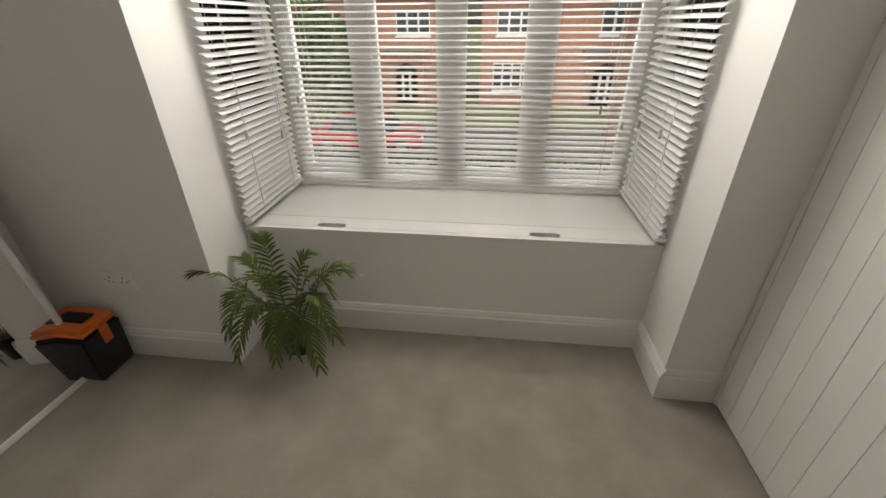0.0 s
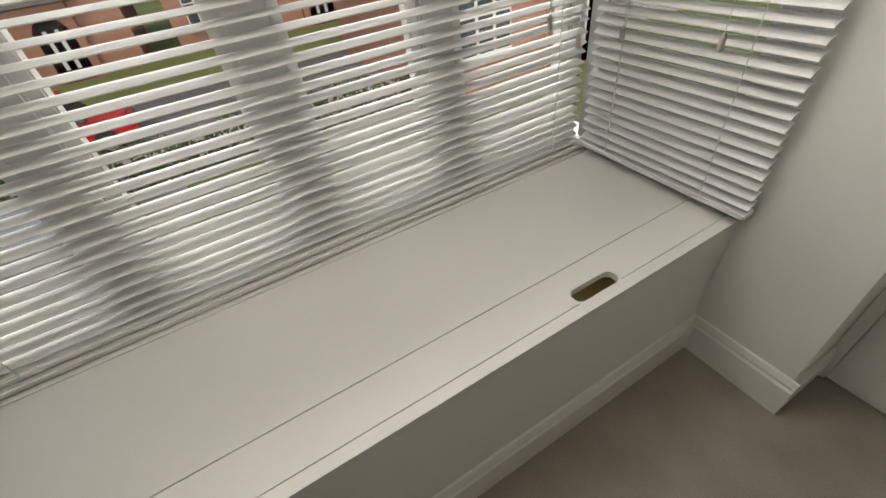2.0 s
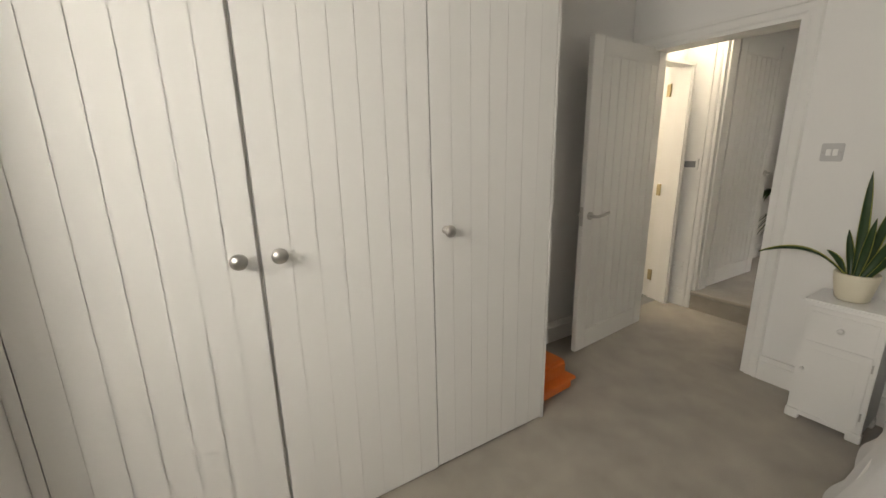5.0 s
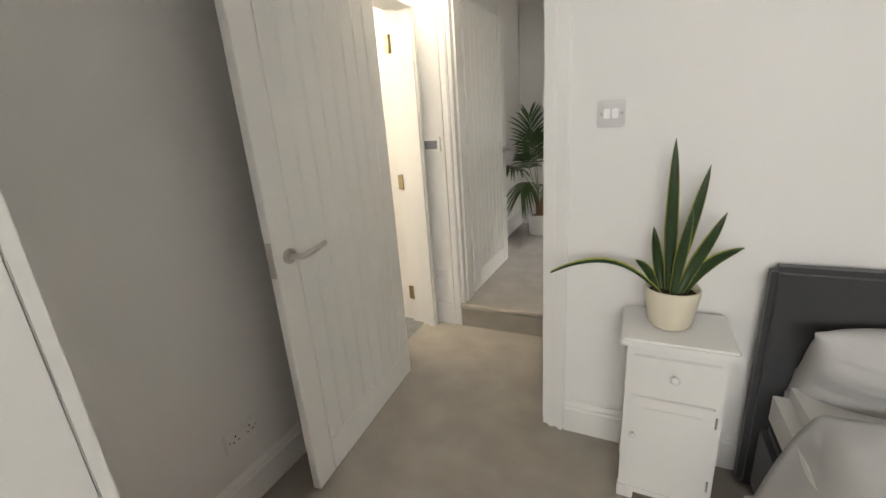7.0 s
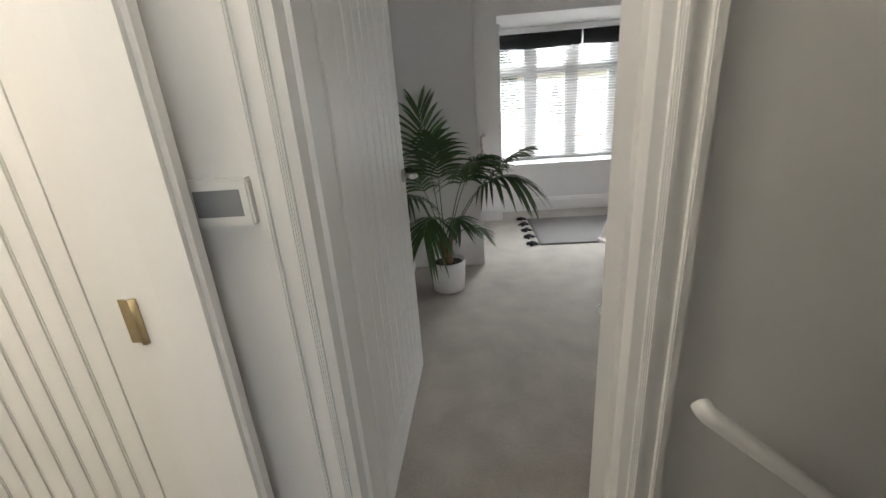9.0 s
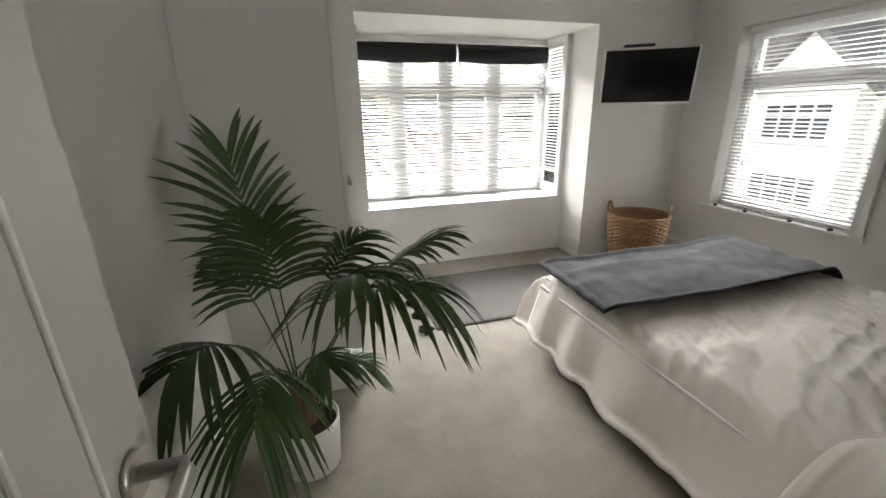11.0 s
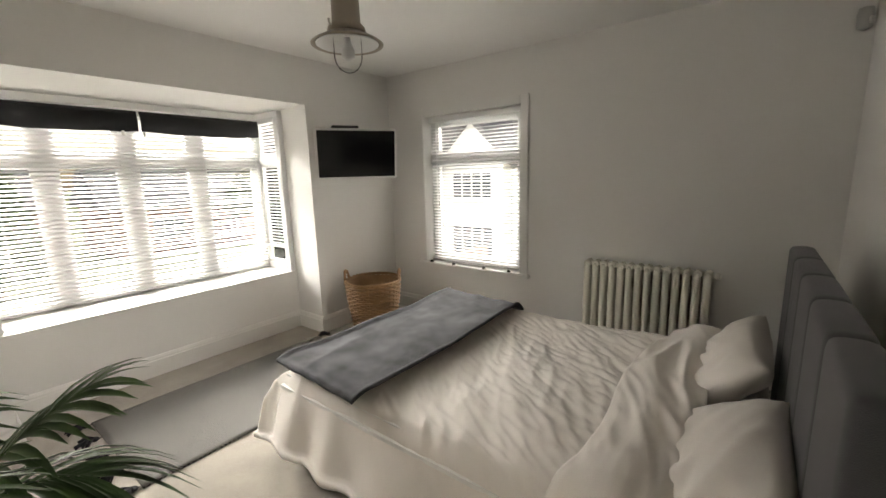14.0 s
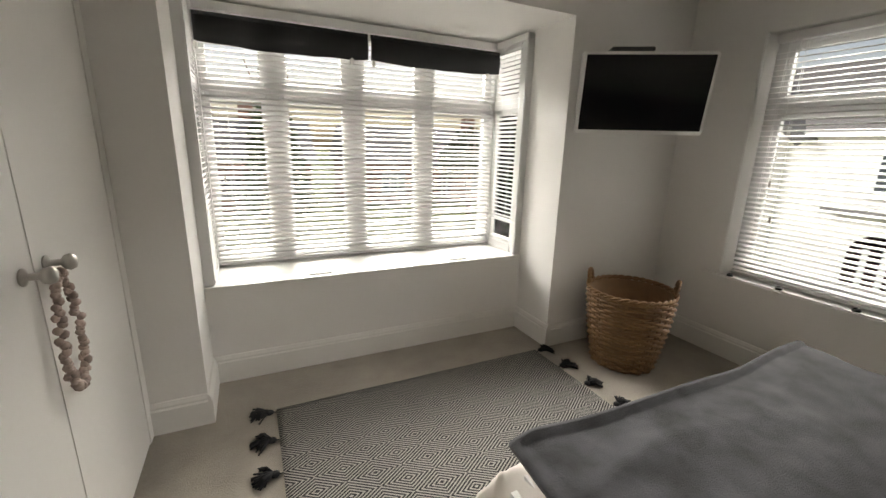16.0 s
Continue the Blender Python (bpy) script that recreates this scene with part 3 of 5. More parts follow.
# ---------------------------------------------------------------- window seats
def window_seat(name, label, x0, x1, yf, yb, z0, top, s, slots):
    """Boxed seat: painted front, hinged lid with two hand slots. s: the side on which the room lies."""
    st = thing(name, label, "window seat", kind="structure")
    lo, hi = sorted((yf, yf - s * 0.02))
    slab("front_panel", x0, x1, lo, hi, z0, top - 0.019, WALL, st)
    t0, t1 = top - 0.018, top
    front, slot0, slot1, back = yf + s * 0.006, yf - s * 0.022, yf - s * 0.062, yb
    def piece(nm, xa, xb, ya, yb_):
        a, b = sorted((ya, yb_))
        slab(nm, xa, xb, a, b, t0, t1, SEATW, st)
    piece("front_lip", x0, x1, front, slot0)
    xs = sorted(slots)
    e = [x0] + [v for x in xs for v in (x - 0.065, x + 0.065)] + [x1]
    for a, b in zip(e[::2], e[1::2]):
        piece("lid_front", a, b, slot0 - s * 0.002, slot1)
    piece("lid", x0 + 0.012, x1 - 0.012, slot1 - s * 0.0, yf - s * 0.125)
    piece("lid", x0 + 0.012, x1 - 0.012, yf - s * 0.1275, yb + s * 0.05)
    piece("lid", x0, x1, yb + s * 0.047, yb)
    for x in xs:
        bm = bmesh.new()
        for sx in (-1, 1):
            ya, yb2 = sorted((slot0, slot1))
            for cy in (ya, yb2):
                q = 1 if cy == ya else -1
                c0 = Vector((x + sx * 0.065, cy, 0))
                arc = [c0] + [c0 + Vector((-sx * 0.018 * (1 - math.sin(k * math.pi / 8)), q * 0.018 * (1 - math.cos(k * math.pi / 8)), 0)) for k in range(5)]
                topv = [bm.verts.new((v.x, v.y, t1 - 0.0005)) for v in arc]
                botv = [bm.verts.new((v.x, v.y, t0)) for v in arc]
                bm.faces.new(topv)
                bm.faces.new(botv[::-1])
                for k in range(len(arc)):
                    bm.faces.new((topv[k], botv[k], botv[(k + 1) % len(arc)], topv[(k + 1) % len(arc)]))
        part("slot_corner", bm, SEATW, st)
    a, b = sorted((yf - s * 0.02, yb))
    slab("inside", x0 + 0.02, x1 - 0.02, a, b, z0, top - 0.06, PLY, st)
    return st


window_seat("window_seat_one", "white painted bay window seat with two hand slots", BX0, BX1, 0.0, 0.56, 0.0, 0.54, -1, (-1.42, -0.474))
window_seat("window_seat_two", "white painted bay window seat with two hand slots", QX0, QX1, PY2 - 0.34, SB2 - 0.02, F2, 0.69, 1, (-0.62, -1.5))
rails = thing("seat_beading", "white quadrant beading round the seat lid", "trim", kind="structure")
slab("bead", BX0, BX1, 0.528, 0.548, 0.541, 0.562, GLOSS, rails, 0.006)
slab("bead", BX0, BX0 + 0.022, 0.0, 0.527, 0.541, 0.575, GLOSS, rails, 0.006)
slab("bead", BX1 - 0.022, BX1, 0.0, 0.527, 0.541, 0.562, GLOSS, rails, 0.006)


# ---------------------------------------------------------------- front bedroom
def wardrobe():
    w = thing("fitted_wardrobe", "white full-height fitted wardrobe with grooved plank doors and steel knobs", "wardrobe")
    x, y0, y1 = 0.215, -2.14, WY - 0.002
    slab("carcass", x + 0.024, EX - 0.003, y0 + 0.004, y1 - 0.004, 0.02, C1 - 0.004, SATIN, w)
    slab("plinth", x + 0.012, x + 0.023, y0 + 0.003, y1 - 0.003, 0.001, 0.05, SATIN, w)
    slab("end_panel", x - 0.0, EX - 0.004, y0 - 0.018, y0 + 0.003, 0.002, C1 - 0.004, SATIN, w, 0.002)
    slab("scribe_strip", x - 0.001, x + 0.023, y1 - 0.03, y1, 0.002, C1 - 0.004, SATIN, w)
    for a, b, knob, planks, zo in ((y1 - 0.032, -0.897, -0.842, 7, 0.014), (-0.909, -1.512, -0.955, 7, 0.008), (-1.516, y0 + 0.004, -1.57, 7, 0.014)):
        lo, hi = sorted((a, b))
        door = slab("door", x + 0.0004, x + 0.024, lo, hi, zo, C1 - 0.02, SATIN, w)
        pw = (hi - lo) / planks
        for i in range(planks):
            slab("plank", x - 0.0010, x + 0.0004, lo + pw * i + 0.0003, lo + pw * (i + 1) - 0.0003, zo, C1 - 0.021, SATIN, door, 0.0009)
        prof = [(0.016, 0.0), (0.016, 0.005), (0.009, 0.009), (0.009, 0.022), (0.021, 0.029), (0.025, 0.038), (0.021, 0.047), (0.007, 0.052)]
        k = part("knob", lathe(bmesh.new(), prof, 20), STEEL, door, "domed brushed steel knob")
        k.matrix_local = pose(x - 0.002, knob, 1.075, 0, -90, 0)


wardrobe()


def orange_boxes():
    b = thing("orange_box", "stacked orange plastic boxes on the carpet by the wardrobe", "storage box", pose(0.45, -2.33, 0.0, 0, 0, 4))
    slab("tray", -0.15, 0.13, -0.15, 0.12, 0.0, 0.07, ORANGE, b, 0.015)
    slab("rim", -0.165, 0.14, -0.165, 0.13, 0.062, 0.082, ORANGE, b, 0.006)
    slab("lid", -0.13, 0.13, -0.12, 0.12, 0.083, 0.19, ORANGE, b, 0.02)


orange_boxes()


def toolbox():
    b = thing("toolbox", "black plastic toolbox with an orange lid on the carpet", "toolbox", pose(-2.42, -0.395, 0.0, 0, 0, 0) @ Matrix.Diagonal((1.08, 1.05, 1.15, 1)))
    bm = box(bmesh.new(), -0.11, 0.11, -0.09, 0.085, 0.0, 0.20, 0.012)
    for v in bm.verts:
        if v.co.z < 0.05:
            v.co.x *= 0.94
            v.co.y *= 0.94
    part("body", bm, BLACK, b)
    slab("lid", -0.105, 0.105, -0.085, 0.08, 0.2005, 0.235, ORANGE, b, 0.012, "orange plastic lid")
    slab("lid_recess", -0.05, 0.07, -0.03, 0.03, 0.2352, 0.245, BLACK, b, 0.004)
    slab("clasp", 0.1105, 0.118, -0.02, 0.02, 0.14, 0.215, ORANGE, b, 0.003)


toolbox()


def leaning_mirror():
    h, w = 1.62, 0.56
    m = thing("floor_mirror", "tall white-framed mirror leaning against the wall", "mirror", pose(-2.395, -0.42, 0.0, 0, -8, -1))
    slab("mirror_glass", -0.012, -0.007, -w + 0.02, -0.02, 0.02, h - 0.02, MIRROR, m)
    slab("back_board", -0.024, -0.013, -w + 0.004, -0.004, 0.004, h - 0.004, BLACK, m)
    for a, b, z0, z1 in ((-0.026, 0, 0, h), (-w, -w + 0.026, 0, h), (-w + 0.026, -0.026, 0, 0.026), (-w + 0.026, -0.026, h - 0.026, h)):
        slab("frame_bar", -0.025, 0.0, a, b, z0, z1, GLOSS, m, 0.003)


leaning_mirror()


def frond(bm, base, tip, droop, leaflets, length, width, sag, up=Vector((0, 0, 1)), start=0.25, fold=0.35, rnd=None, spread=0.9):
    """A feather leaf: a curved rib with folded narrow leaflets on both sides."""
    base, tip = Vector(base), Vector(tip)
    def rib(t):
        return base.lerp(tip, t) + up * (droop * 4 * t * (1 - t))
    tube(bm, [rib(k / 10) for k in range(11)], 0.0042, 5, 0.001)
    for i in range(leaflets):
        t = start + (1 - start) * (i + 0.5) / leaflets
        p, d = rib(t), (rib(min(1, t + 0.03)) - rib(t - 0.03)).normalized()
        side = d.cross(up)
        side = side.normalized() if side.length > 1e-3 else Vector((1, 0, 0))
        nrm = side.cross(d).normalized()
        for s in (-1, 1):
            ln = length * (0.55 + 0.45 * math.sin(math.pi * min(1, 0.25 + 0.7 * (t - start) / (1 - start)))) * rnd.uniform(0.88, 1.1)
            ang = spread * (1.05 - 0.62 * (t - start) / (1 - start)) + rnd.uniform(-0.06, 0.06)
            way = (d * math.cos(ang) + side * s * math.sin(ang) + nrm * rnd.uniform(0.0, fold)).normalized()
            across = way.cross(nrm).normalized()
            prev = None
            for k in range(6):
                u = k / 5
                q = p + way * ln * u + Vector((0, 0, -sag * ln * u * u))
                hw = width * (math.sin(math.pi * (0.12 + 0.86 * u)) ** 0.8) * 0.5 if k < 5 else 0.0004
                row = (bm.verts.new(q - across * hw), bm.verts.new(q - nrm * hw * 0.5), bm.verts.new(q + across * hw))
                if prev:
                    for j in (0, 1):
                        bm.faces.new((prev[j], prev[j + 1], row[j + 1], row[j])).smooth = True
                prev = row


def potted_fern():
    rnd = random.Random(4)
    p = thing("potted_palm", "bushy green parlour palm drooping to the carpet in the bay", "houseplant", pose(-1.57, -0.20, 0.0) @ Matrix.Diagonal((0.90, 0.50, 0.76, 1)))
    part("pot", lathe(bmesh.new(), [(0.075, 0.0), (0.095, 0.15), (0.105, 0.16), (0.105, 0.175), (0.09, 0.175), (0.085, 0.15)], 24), BLACK, p, "dark plastic pot hidden by leaves")
    part("soil", lathe(bmesh.new(), [(0.084, 0.145), (0.08, 0.152), (0.02, 0.158)], 16), SOIL, p)
    stems = [(-0.34, -0.20, 0.62), (-0.12, 0.16, 0.74), (0.36, -0.16, 0.66), (0.30, 0.08, 0.60), (-0.24, -0.28, 0.26), (0.10, -0.36, 0.22), (0.28, -0.28, 0.30), (-0.05, -0.34, 0.46),
             (-0.22, 0.10, 0.60), (0.12, 0.12, 0.64), (-0.24, 0.02, 0.34), (0.22, 0.06, 0.40), (0.02, -0.22, 0.60), (0.24, -0.24, 0.50), (-0.22, -0.18, 0.46), (-0.02, -0.30, 0.10), (-0.20, -0.34, 0.12), (0.20, -0.34, 0.10)]
    for x, y, z in stems:
        bm = bmesh.new()
        frond(bm, (x * 0.1, y * 0.1, 0.15), (x, y, z), 0.14 if z > 0.4 else 0.26, 15, 0.115, 0.016, 0.35, rnd=rnd, start=0.3)
        part("frond", bm, FERN, p)


potted_fern()


def nightstand():
    n = thing("bedside_cabinet", "small white painted bedside cabinet with one drawer and a door", "bedside cabinet", pose(-0.60, SY + 0.155, 0.0) @ Matrix.Diagonal((0.9, 0.9, 0.955, 1)))
    w, d, h = 0.155, 0.135, 0.66
    bm = box(bmesh.new(), -w, w, -d, d, 0.05, h - 0.02, 0.004)
    part("body", bm, SATIN, n)
    slab("top", -w - 0.022, w + 0.022, -d, d + 0.022, h - 0.018, h + 0.012, GLOSS, n, 0.008)
    slab("drawer_front", -w + 0.022, w - 0.022, d + 0.0005, d + 0.011, 0.475, 0.615, SATIN, n, 0.004)
    k = part("knob", lathe(bmesh.new(), [(0.006, 0), (0.006, 0.01), (0.014, 0.016), (0.015, 0.022), (0.006, 0.028)], 16), WHITEPOT, n, "round white knob")
    k.matrix_local = pose(0, d + 0.011, 0.55, -90, 0, 0)
    door = slab("door", -w + 0.022, w - 0.022, d + 0.0005, d + 0.010, 0.085, 0.455, SATIN, n, 0.003)
    slab("door_panel", -w + 0.06, w - 0.06, d + 0.0102, d + 0.013, 0.125, 0.415, SATIN, door, 0.002)
    k = part("knob", lathe(bmesh.new(), [(0.005, 0), (0.005, 0.008), (0.010, 0.012), (0.010, 0.016), (0.004, 0.02)], 14), WHITEPOT, door)
    k.matrix_local = pose(w - 0.036, d + 0.010, 0.30, -90, 0, 0)
    for z in (0.14, 0.40):
        slab("hinge", -w + 0.014, -w + 0.021, d + 0.0005, d + 0.006, z - 0.02, z + 0.02, STEEL, door)
    for x0, x1 in ((-w - 0.004, -w + 0.055), (w - 0.055, w + 0.004)):
        slab("foot", x0, x1, d - 0.03, d + 0.008, 0.0, 0.052, SATIN, n, 0.004)
        slab("foot", x0, x1, -d, -d + 0.05, 0.0, 0.052, SATIN, n, 0.004)
    slab("plinth", -w + 0.052, w - 0.052, d - 0.01, d + 0.004, 0.028, 0.056, SATIN, n, 0.004)
    return n


front_stand = nightstand()
back_stand = tagged(copy_thing(front_stand, pose(-0.37, -4.76, F2, 0, 0, 180)), "low white bedside cabinet beside the grey bed", "bedside cabinet")
back_stand.scale = (1.0, 1.0, 0.70)


def snake_plant():
    s = thing("snake_plant", "snake plant with upright dark leaves in a cream pot", "houseplant", pose(-0.58, SY + 0.155, 0.644) @ Matrix.Diagonal((0.95, 0.95, 0.95, 1)))
    part("pot", lathe(bmesh.new(), [(0.058, 0.0), (0.066, 0.01), (0.083, 0.10), (0.086, 0.135), (0.083, 0.142), (0.078, 0.135), (0.074, 0.11)], 30), CREAMPOT, s, "round cream ceramic pot")
    part("soil", lathe(bmesh.new(), [(0.077, 0.105), (0.076, 0.116), (0.02, 0.122)], 18), SOIL, s)
    rnd = random.Random(9)
    leaves = [((0.01, 0.0), (0.03, -0.02, 0.63), 0.050, 0.0), ((0.0, -0.02), (-0.075, -0.05, 0.54), 0.048, 0.0), ((-0.015, 0.02), (-0.125, 0.0, 0.40), 0.048, 0.0), ((-0.03, 0.0), (-0.175, 0.03, 0.30), 0.046, 0.03),
              ((0.03, 0.02), (0.395, 0.06, 0.185), 0.044, 0.07), ((0.03, -0.02), (0.07, -0.04, 0.34), 0.042, 0.0), ((0.0, 0.03), (-0.03, 0.03, 0.42), 0.044, 0.0), ((-0.02, -0.03), (-0.09, -0.05, 0.22), 0.04, 0.0), ((0.04, 0.01), (0.12, 0.03, 0.24), 0.036, 0.02)]
    for (bx, by), tip, wd, arch in leaves:
        bm = bmesh.new()
        b, t = Vector((bx, by, 0.11)), Vector(tip)
        d = (t - b).normalized()
        side = Vector((-d.z, 0, d.x)).normalized() if abs(d.z) > 0.4 else Vector((0.1, 0.6, 0.6)).normalized()
        nrm = d.cross(side)
        prev = None
        for k in range(13):
            u = k / 12
            q = b.lerp(t, u) + Vector((0, 0, 4 * arch * u * (1 - u))) + nrm * 0.012 * math.sin(u * 5)
            hw = 0.84 * wd * (0.5 * min(1, 0.55 + u * 1.1) * (1 - u ** 4) ** 0.9 + 0.002)
            row = [bm.verts.new(q + side * hw * f + nrm * (0.009 * (f * f) + o)) for o in (0.0, -0.003) for f in (-1, -0.82, 0, 0.82, 1)]
            if prev:
                for o in (0, 5):
                    for j in range(4):
                        f = bm.faces.new((prev[o + j], prev[o + j + 1], row[o + j + 1], row[o + j]))
                        f.smooth, f.material_index = True, int(j in (0, 3))
                for j in (0, 4):
                    bm.faces.new((prev[j], row[j], row[j + 5], prev[j + 5])).material_index = 1
            prev = row
        part("leaf", bm, (SNAKE, SNAKEEDGE), s)


snake_plant()


def cloth(name, x0, x1, y0, y1, height, material, parent=None, nx=60, ny=60, thick=0.02, label=""):
    """A soft sheet whose height is a function of its place, with a thickness."""
    bm = bmesh.new()
    up = []
    for i in range(nx + 1):
        up.append([])
        for j in range(ny + 1):
            u, v = i / nx, j / ny
            up[-1].append(bm.verts.new(height(u, v, x0 + (x1 - x0) * u, y0 + (y1 - y0) * v)))
    lo = [[bm.verts.new(v.co + Vector((0, 0, -thick))) for v in col] for col in up]
    for i in range(nx):
        for j in range(ny):
            bm.faces.new((up[i][j], up[i + 1][j], up[i + 1][j + 1], up[i][j + 1])).smooth = True
            bm.faces.new((lo[i][j], lo[i][j + 1], lo[i + 1][j + 1], lo[i + 1][j])).smooth = True
    for i in range(nx):
        for j in (0, ny):
            bm.faces.new((up[i][j], up[i + 1][j], lo[i + 1][j], lo[i][j])).smooth = True
    for j in range(ny):
        for i in (0, nx):
            bm.faces.new((up[i][j], up[i][j + 1], lo[i][j + 1], lo[i][j])).smooth = True
    return part(name, bm, material, parent, label)


def ridged(x, y, s, angle, stretch=3.5):
    """Folds that run along one direction."""
    c, d = math.cos(angle), math.sin(angle)
    u, v = x * c + y * d, -x * d + y * c
    return 1 - abs(noise.noise(Vector((u * s / stretch, v * s, 3.1)))) * 2


def pillow(name, w, d, h, m, material, label, seed=0):
    """Stuffed pillow with pinched corners and creases, lying on z = 0."""
    bm = bmesh.new()
    n = 40
    grid = []
    for s in (1, -1):
        grid.append([])
        for i in range(n + 1):
            grid[-1].append([])
            for j in range(n + 1):
                a, b = 2 * i / n - 1, 2 * j / n - 1
                f = max(0.0, (1 - a ** 4) * (1 - b ** 4)) ** 0.55
                pin = 1 - 0.07 * (1 - abs(a) ** 2 * 0 - f) * (1 - min(abs(a), abs(b)) ** 3)
                z = s * h * 0.5 * f + 0.5 * h * f * (0.20 * ridged(a + seed, b, 2.2, 0.6 + seed) + 0.11 * ridged(a, b + seed, 5.0, 1.2 + seed)) * s
                if i in (0, n) or j in (0, n):
                    if s == -1:
                        grid[-1][-1].append(grid[0][i][j])
                        continue
                    z = 0
                grid[-1][-1].append(bm.verts.new((a * w / 2 * pin, b * d / 2 * pin, z + h / 2)))
    for g in grid:
        for i in range(n):
            for j in range(n):
                bm.faces.new((g[i][j], g[i + 1][j], g[i + 1][j + 1], g[i][j + 1])).smooth = True
    ob = tagged(part(name, bm, material), label, "pillow")
    ob.matrix_world = m
    return ob


def front_bed():
    x0, x1, y0, y1 = -2.30, -0.88, -3.40, -1.45
    b = thing("double_bed", "double bed with a charcoal upholstered headboard", "bed")
    slab("headboard", x0 - 0.04, x1 + 0.03, SY + 0.02, SY + 0.09, 0.0, 0.84, DARKGREY, b, 0.018)
    slab("base", x0, x1, y0, y1, 0.04, 0.30, DARKGREY, b, 0.02)
    slab("mattress", x0 + 0.01, x1 - 0.01, y0, y1 - 0.01, 0.302, 0.47, LINENW, b, 0.04)
    for x in (x0 + 0.08, x1 - 0.08):
        for y in (y0 + 0.08, y1 - 0.08):
            part("foot", lathe(bmesh.new(), [(0.025, 0.0), (0.03, 0.04)], 14, x, y), BLACK, b)
    def height(u, v, x, y):
        edge = min(1 - u, u) * 1.7
        over = max(0.0, (x - (x1 - 0.06)) / 0.16)
        z = 0.525 + 0.012 * ridged(x, y, 4.5, 0.9) + 0.010 * noise.noise(Vector((x * 3, y * 3, 0)))
        over2 = max(0.0, (y - (y1 - 0.04)) / 0.2)
        drop = 0.34 * min(1, over) ** 1.6 + 0.30 * min(1, over2) ** 1.6
        px = x - 0.05 * min(1, over) + 0.012 * math.sin(y * 17) * min(1, over)
        return (px, y, z - min(drop, 0.36))
    tagged(cloth("duvet", x0 - 0.05, x1 + 0.12, -3.16, y1 + 0.14, height, LINENG, None, 70, 90, 0.03), "rumpled pale grey duvet on the front bedroom bed", "duvet")
    for x in (-1.23, -1.93):
        pillow("pillow", 0.62, 0.40, 0.16, pose(x, -3.28, 0.50, 62, 0, 0), LINENG, "pale grey pillow propped against the dark headboard", x)


front_bed()


# ---------------------------------------------------------------- plates and small fittings
def plate(name, label, category, w, h, m, rockers=0, lcd=False, slots=0):
    """Wall plate lying on y = 0, facing minus y."""
    p = thing(name, label, category, m)
    slab("plate", -w / 2, w / 2, -0.010 if not lcd else -0.026, 0.0, -h / 2, h / 2, PLATE if rockers == 2 else GLOSS, p, 0.004)
    for i in range(rockers):
        x = (i - (rockers - 1) / 2) * 0.026
        slab("rocker", x - 0.010, x + 0.010, -0.0135, -0.009, -0.016, 0.016, GLOSS, p, 0.002)
    if lcd:
        slab("display", -w * 0.36, w * 0.36, -0.0275, -0.0255, -h * 0.28, h * 0.28, LCD, p, 0.0, "grey display")
    else:
        for x in (-w * 0.38, w * 0.38):
            k = part("screw", lathe(bmesh.new(), [(0.004, 0), (0.004, 0.002), (0.001, 0.003)], 10), STEEL, p)
            k.matrix_local = pose(x, -0.010, 0, 90, 0, 0)
    for i in range(slots):
        for dx, dz, ww, hh in ((0, 0.012, 0.004, 0.009), (-0.011, -0.008, 0.008, 0.004), (0.011, -0.008, 0.008, 0.004)):
            cx = (i - (slots - 1) / 2) * 0.06
            slab("socket_hole", cx + dx - ww / 2, cx + dx + ww / 2, -0.0105, -0.0095, dz - hh / 2, dz + hh / 2, BLACK, p)


SOUTH = pose(0, 0, 0, 0, 0, 180)
plate("light_switch", "white two-gang light switch on the wall", "light switch", 0.088, 0.088, pose(-0.362, SY, 1.322) @ SOUTH, rockers=2)
plate("thermostat", "white wall thermostat with a grey display", "thermostat", 0.122, 0.088, pose(0.70, LY, 1.212) @ SOUTH, lcd=True)
plate("wall_switch", "small white fused switch low on the landing wall", "socket", 0.086, 0.086, pose(0.70, LY, 0.345) @ SOUTH, rockers=1)
plate("wall_socket", "white double socket low on the wall", "socket", 0.146, 0.086, pose(-2.24, WYL, 0.41), slots=2)
plate("wall_socket", "white double socket low on the wall by the door", "socket", 0.146, 0.086, pose(EX, -2.72, 0.30, 0, 0, -90), slots=2)


def handrail():
    h = thing("handrail", "white round handrail sloping down the stair wall", "handrail")
    a, b = Vector((-0.20, LY + 0.06, 0.75)), Vector((-2.5, LY + 0.07, -1.16))
    part("rail", tube(bmesh.new(), [a + Vector((0.008, -0.02, 0.012)), a + Vector((0.006, -0.004, 0.006)), a, b], 0.019, 14), GLOSS, h)
    for t in (0.17, 0.6):
        p = a.lerp(b, t)
        part("bracket", tube(bmesh.new(), [(p.x, p.y, p.z - 0.02), (p.x, p.y, p.z - 0.05), (p.x, p.y - 0.03, p.z - 0.065), (p.x, LY, p.z - 0.06)], 0.006, 8), WHITEENAMEL, h)


handrail()


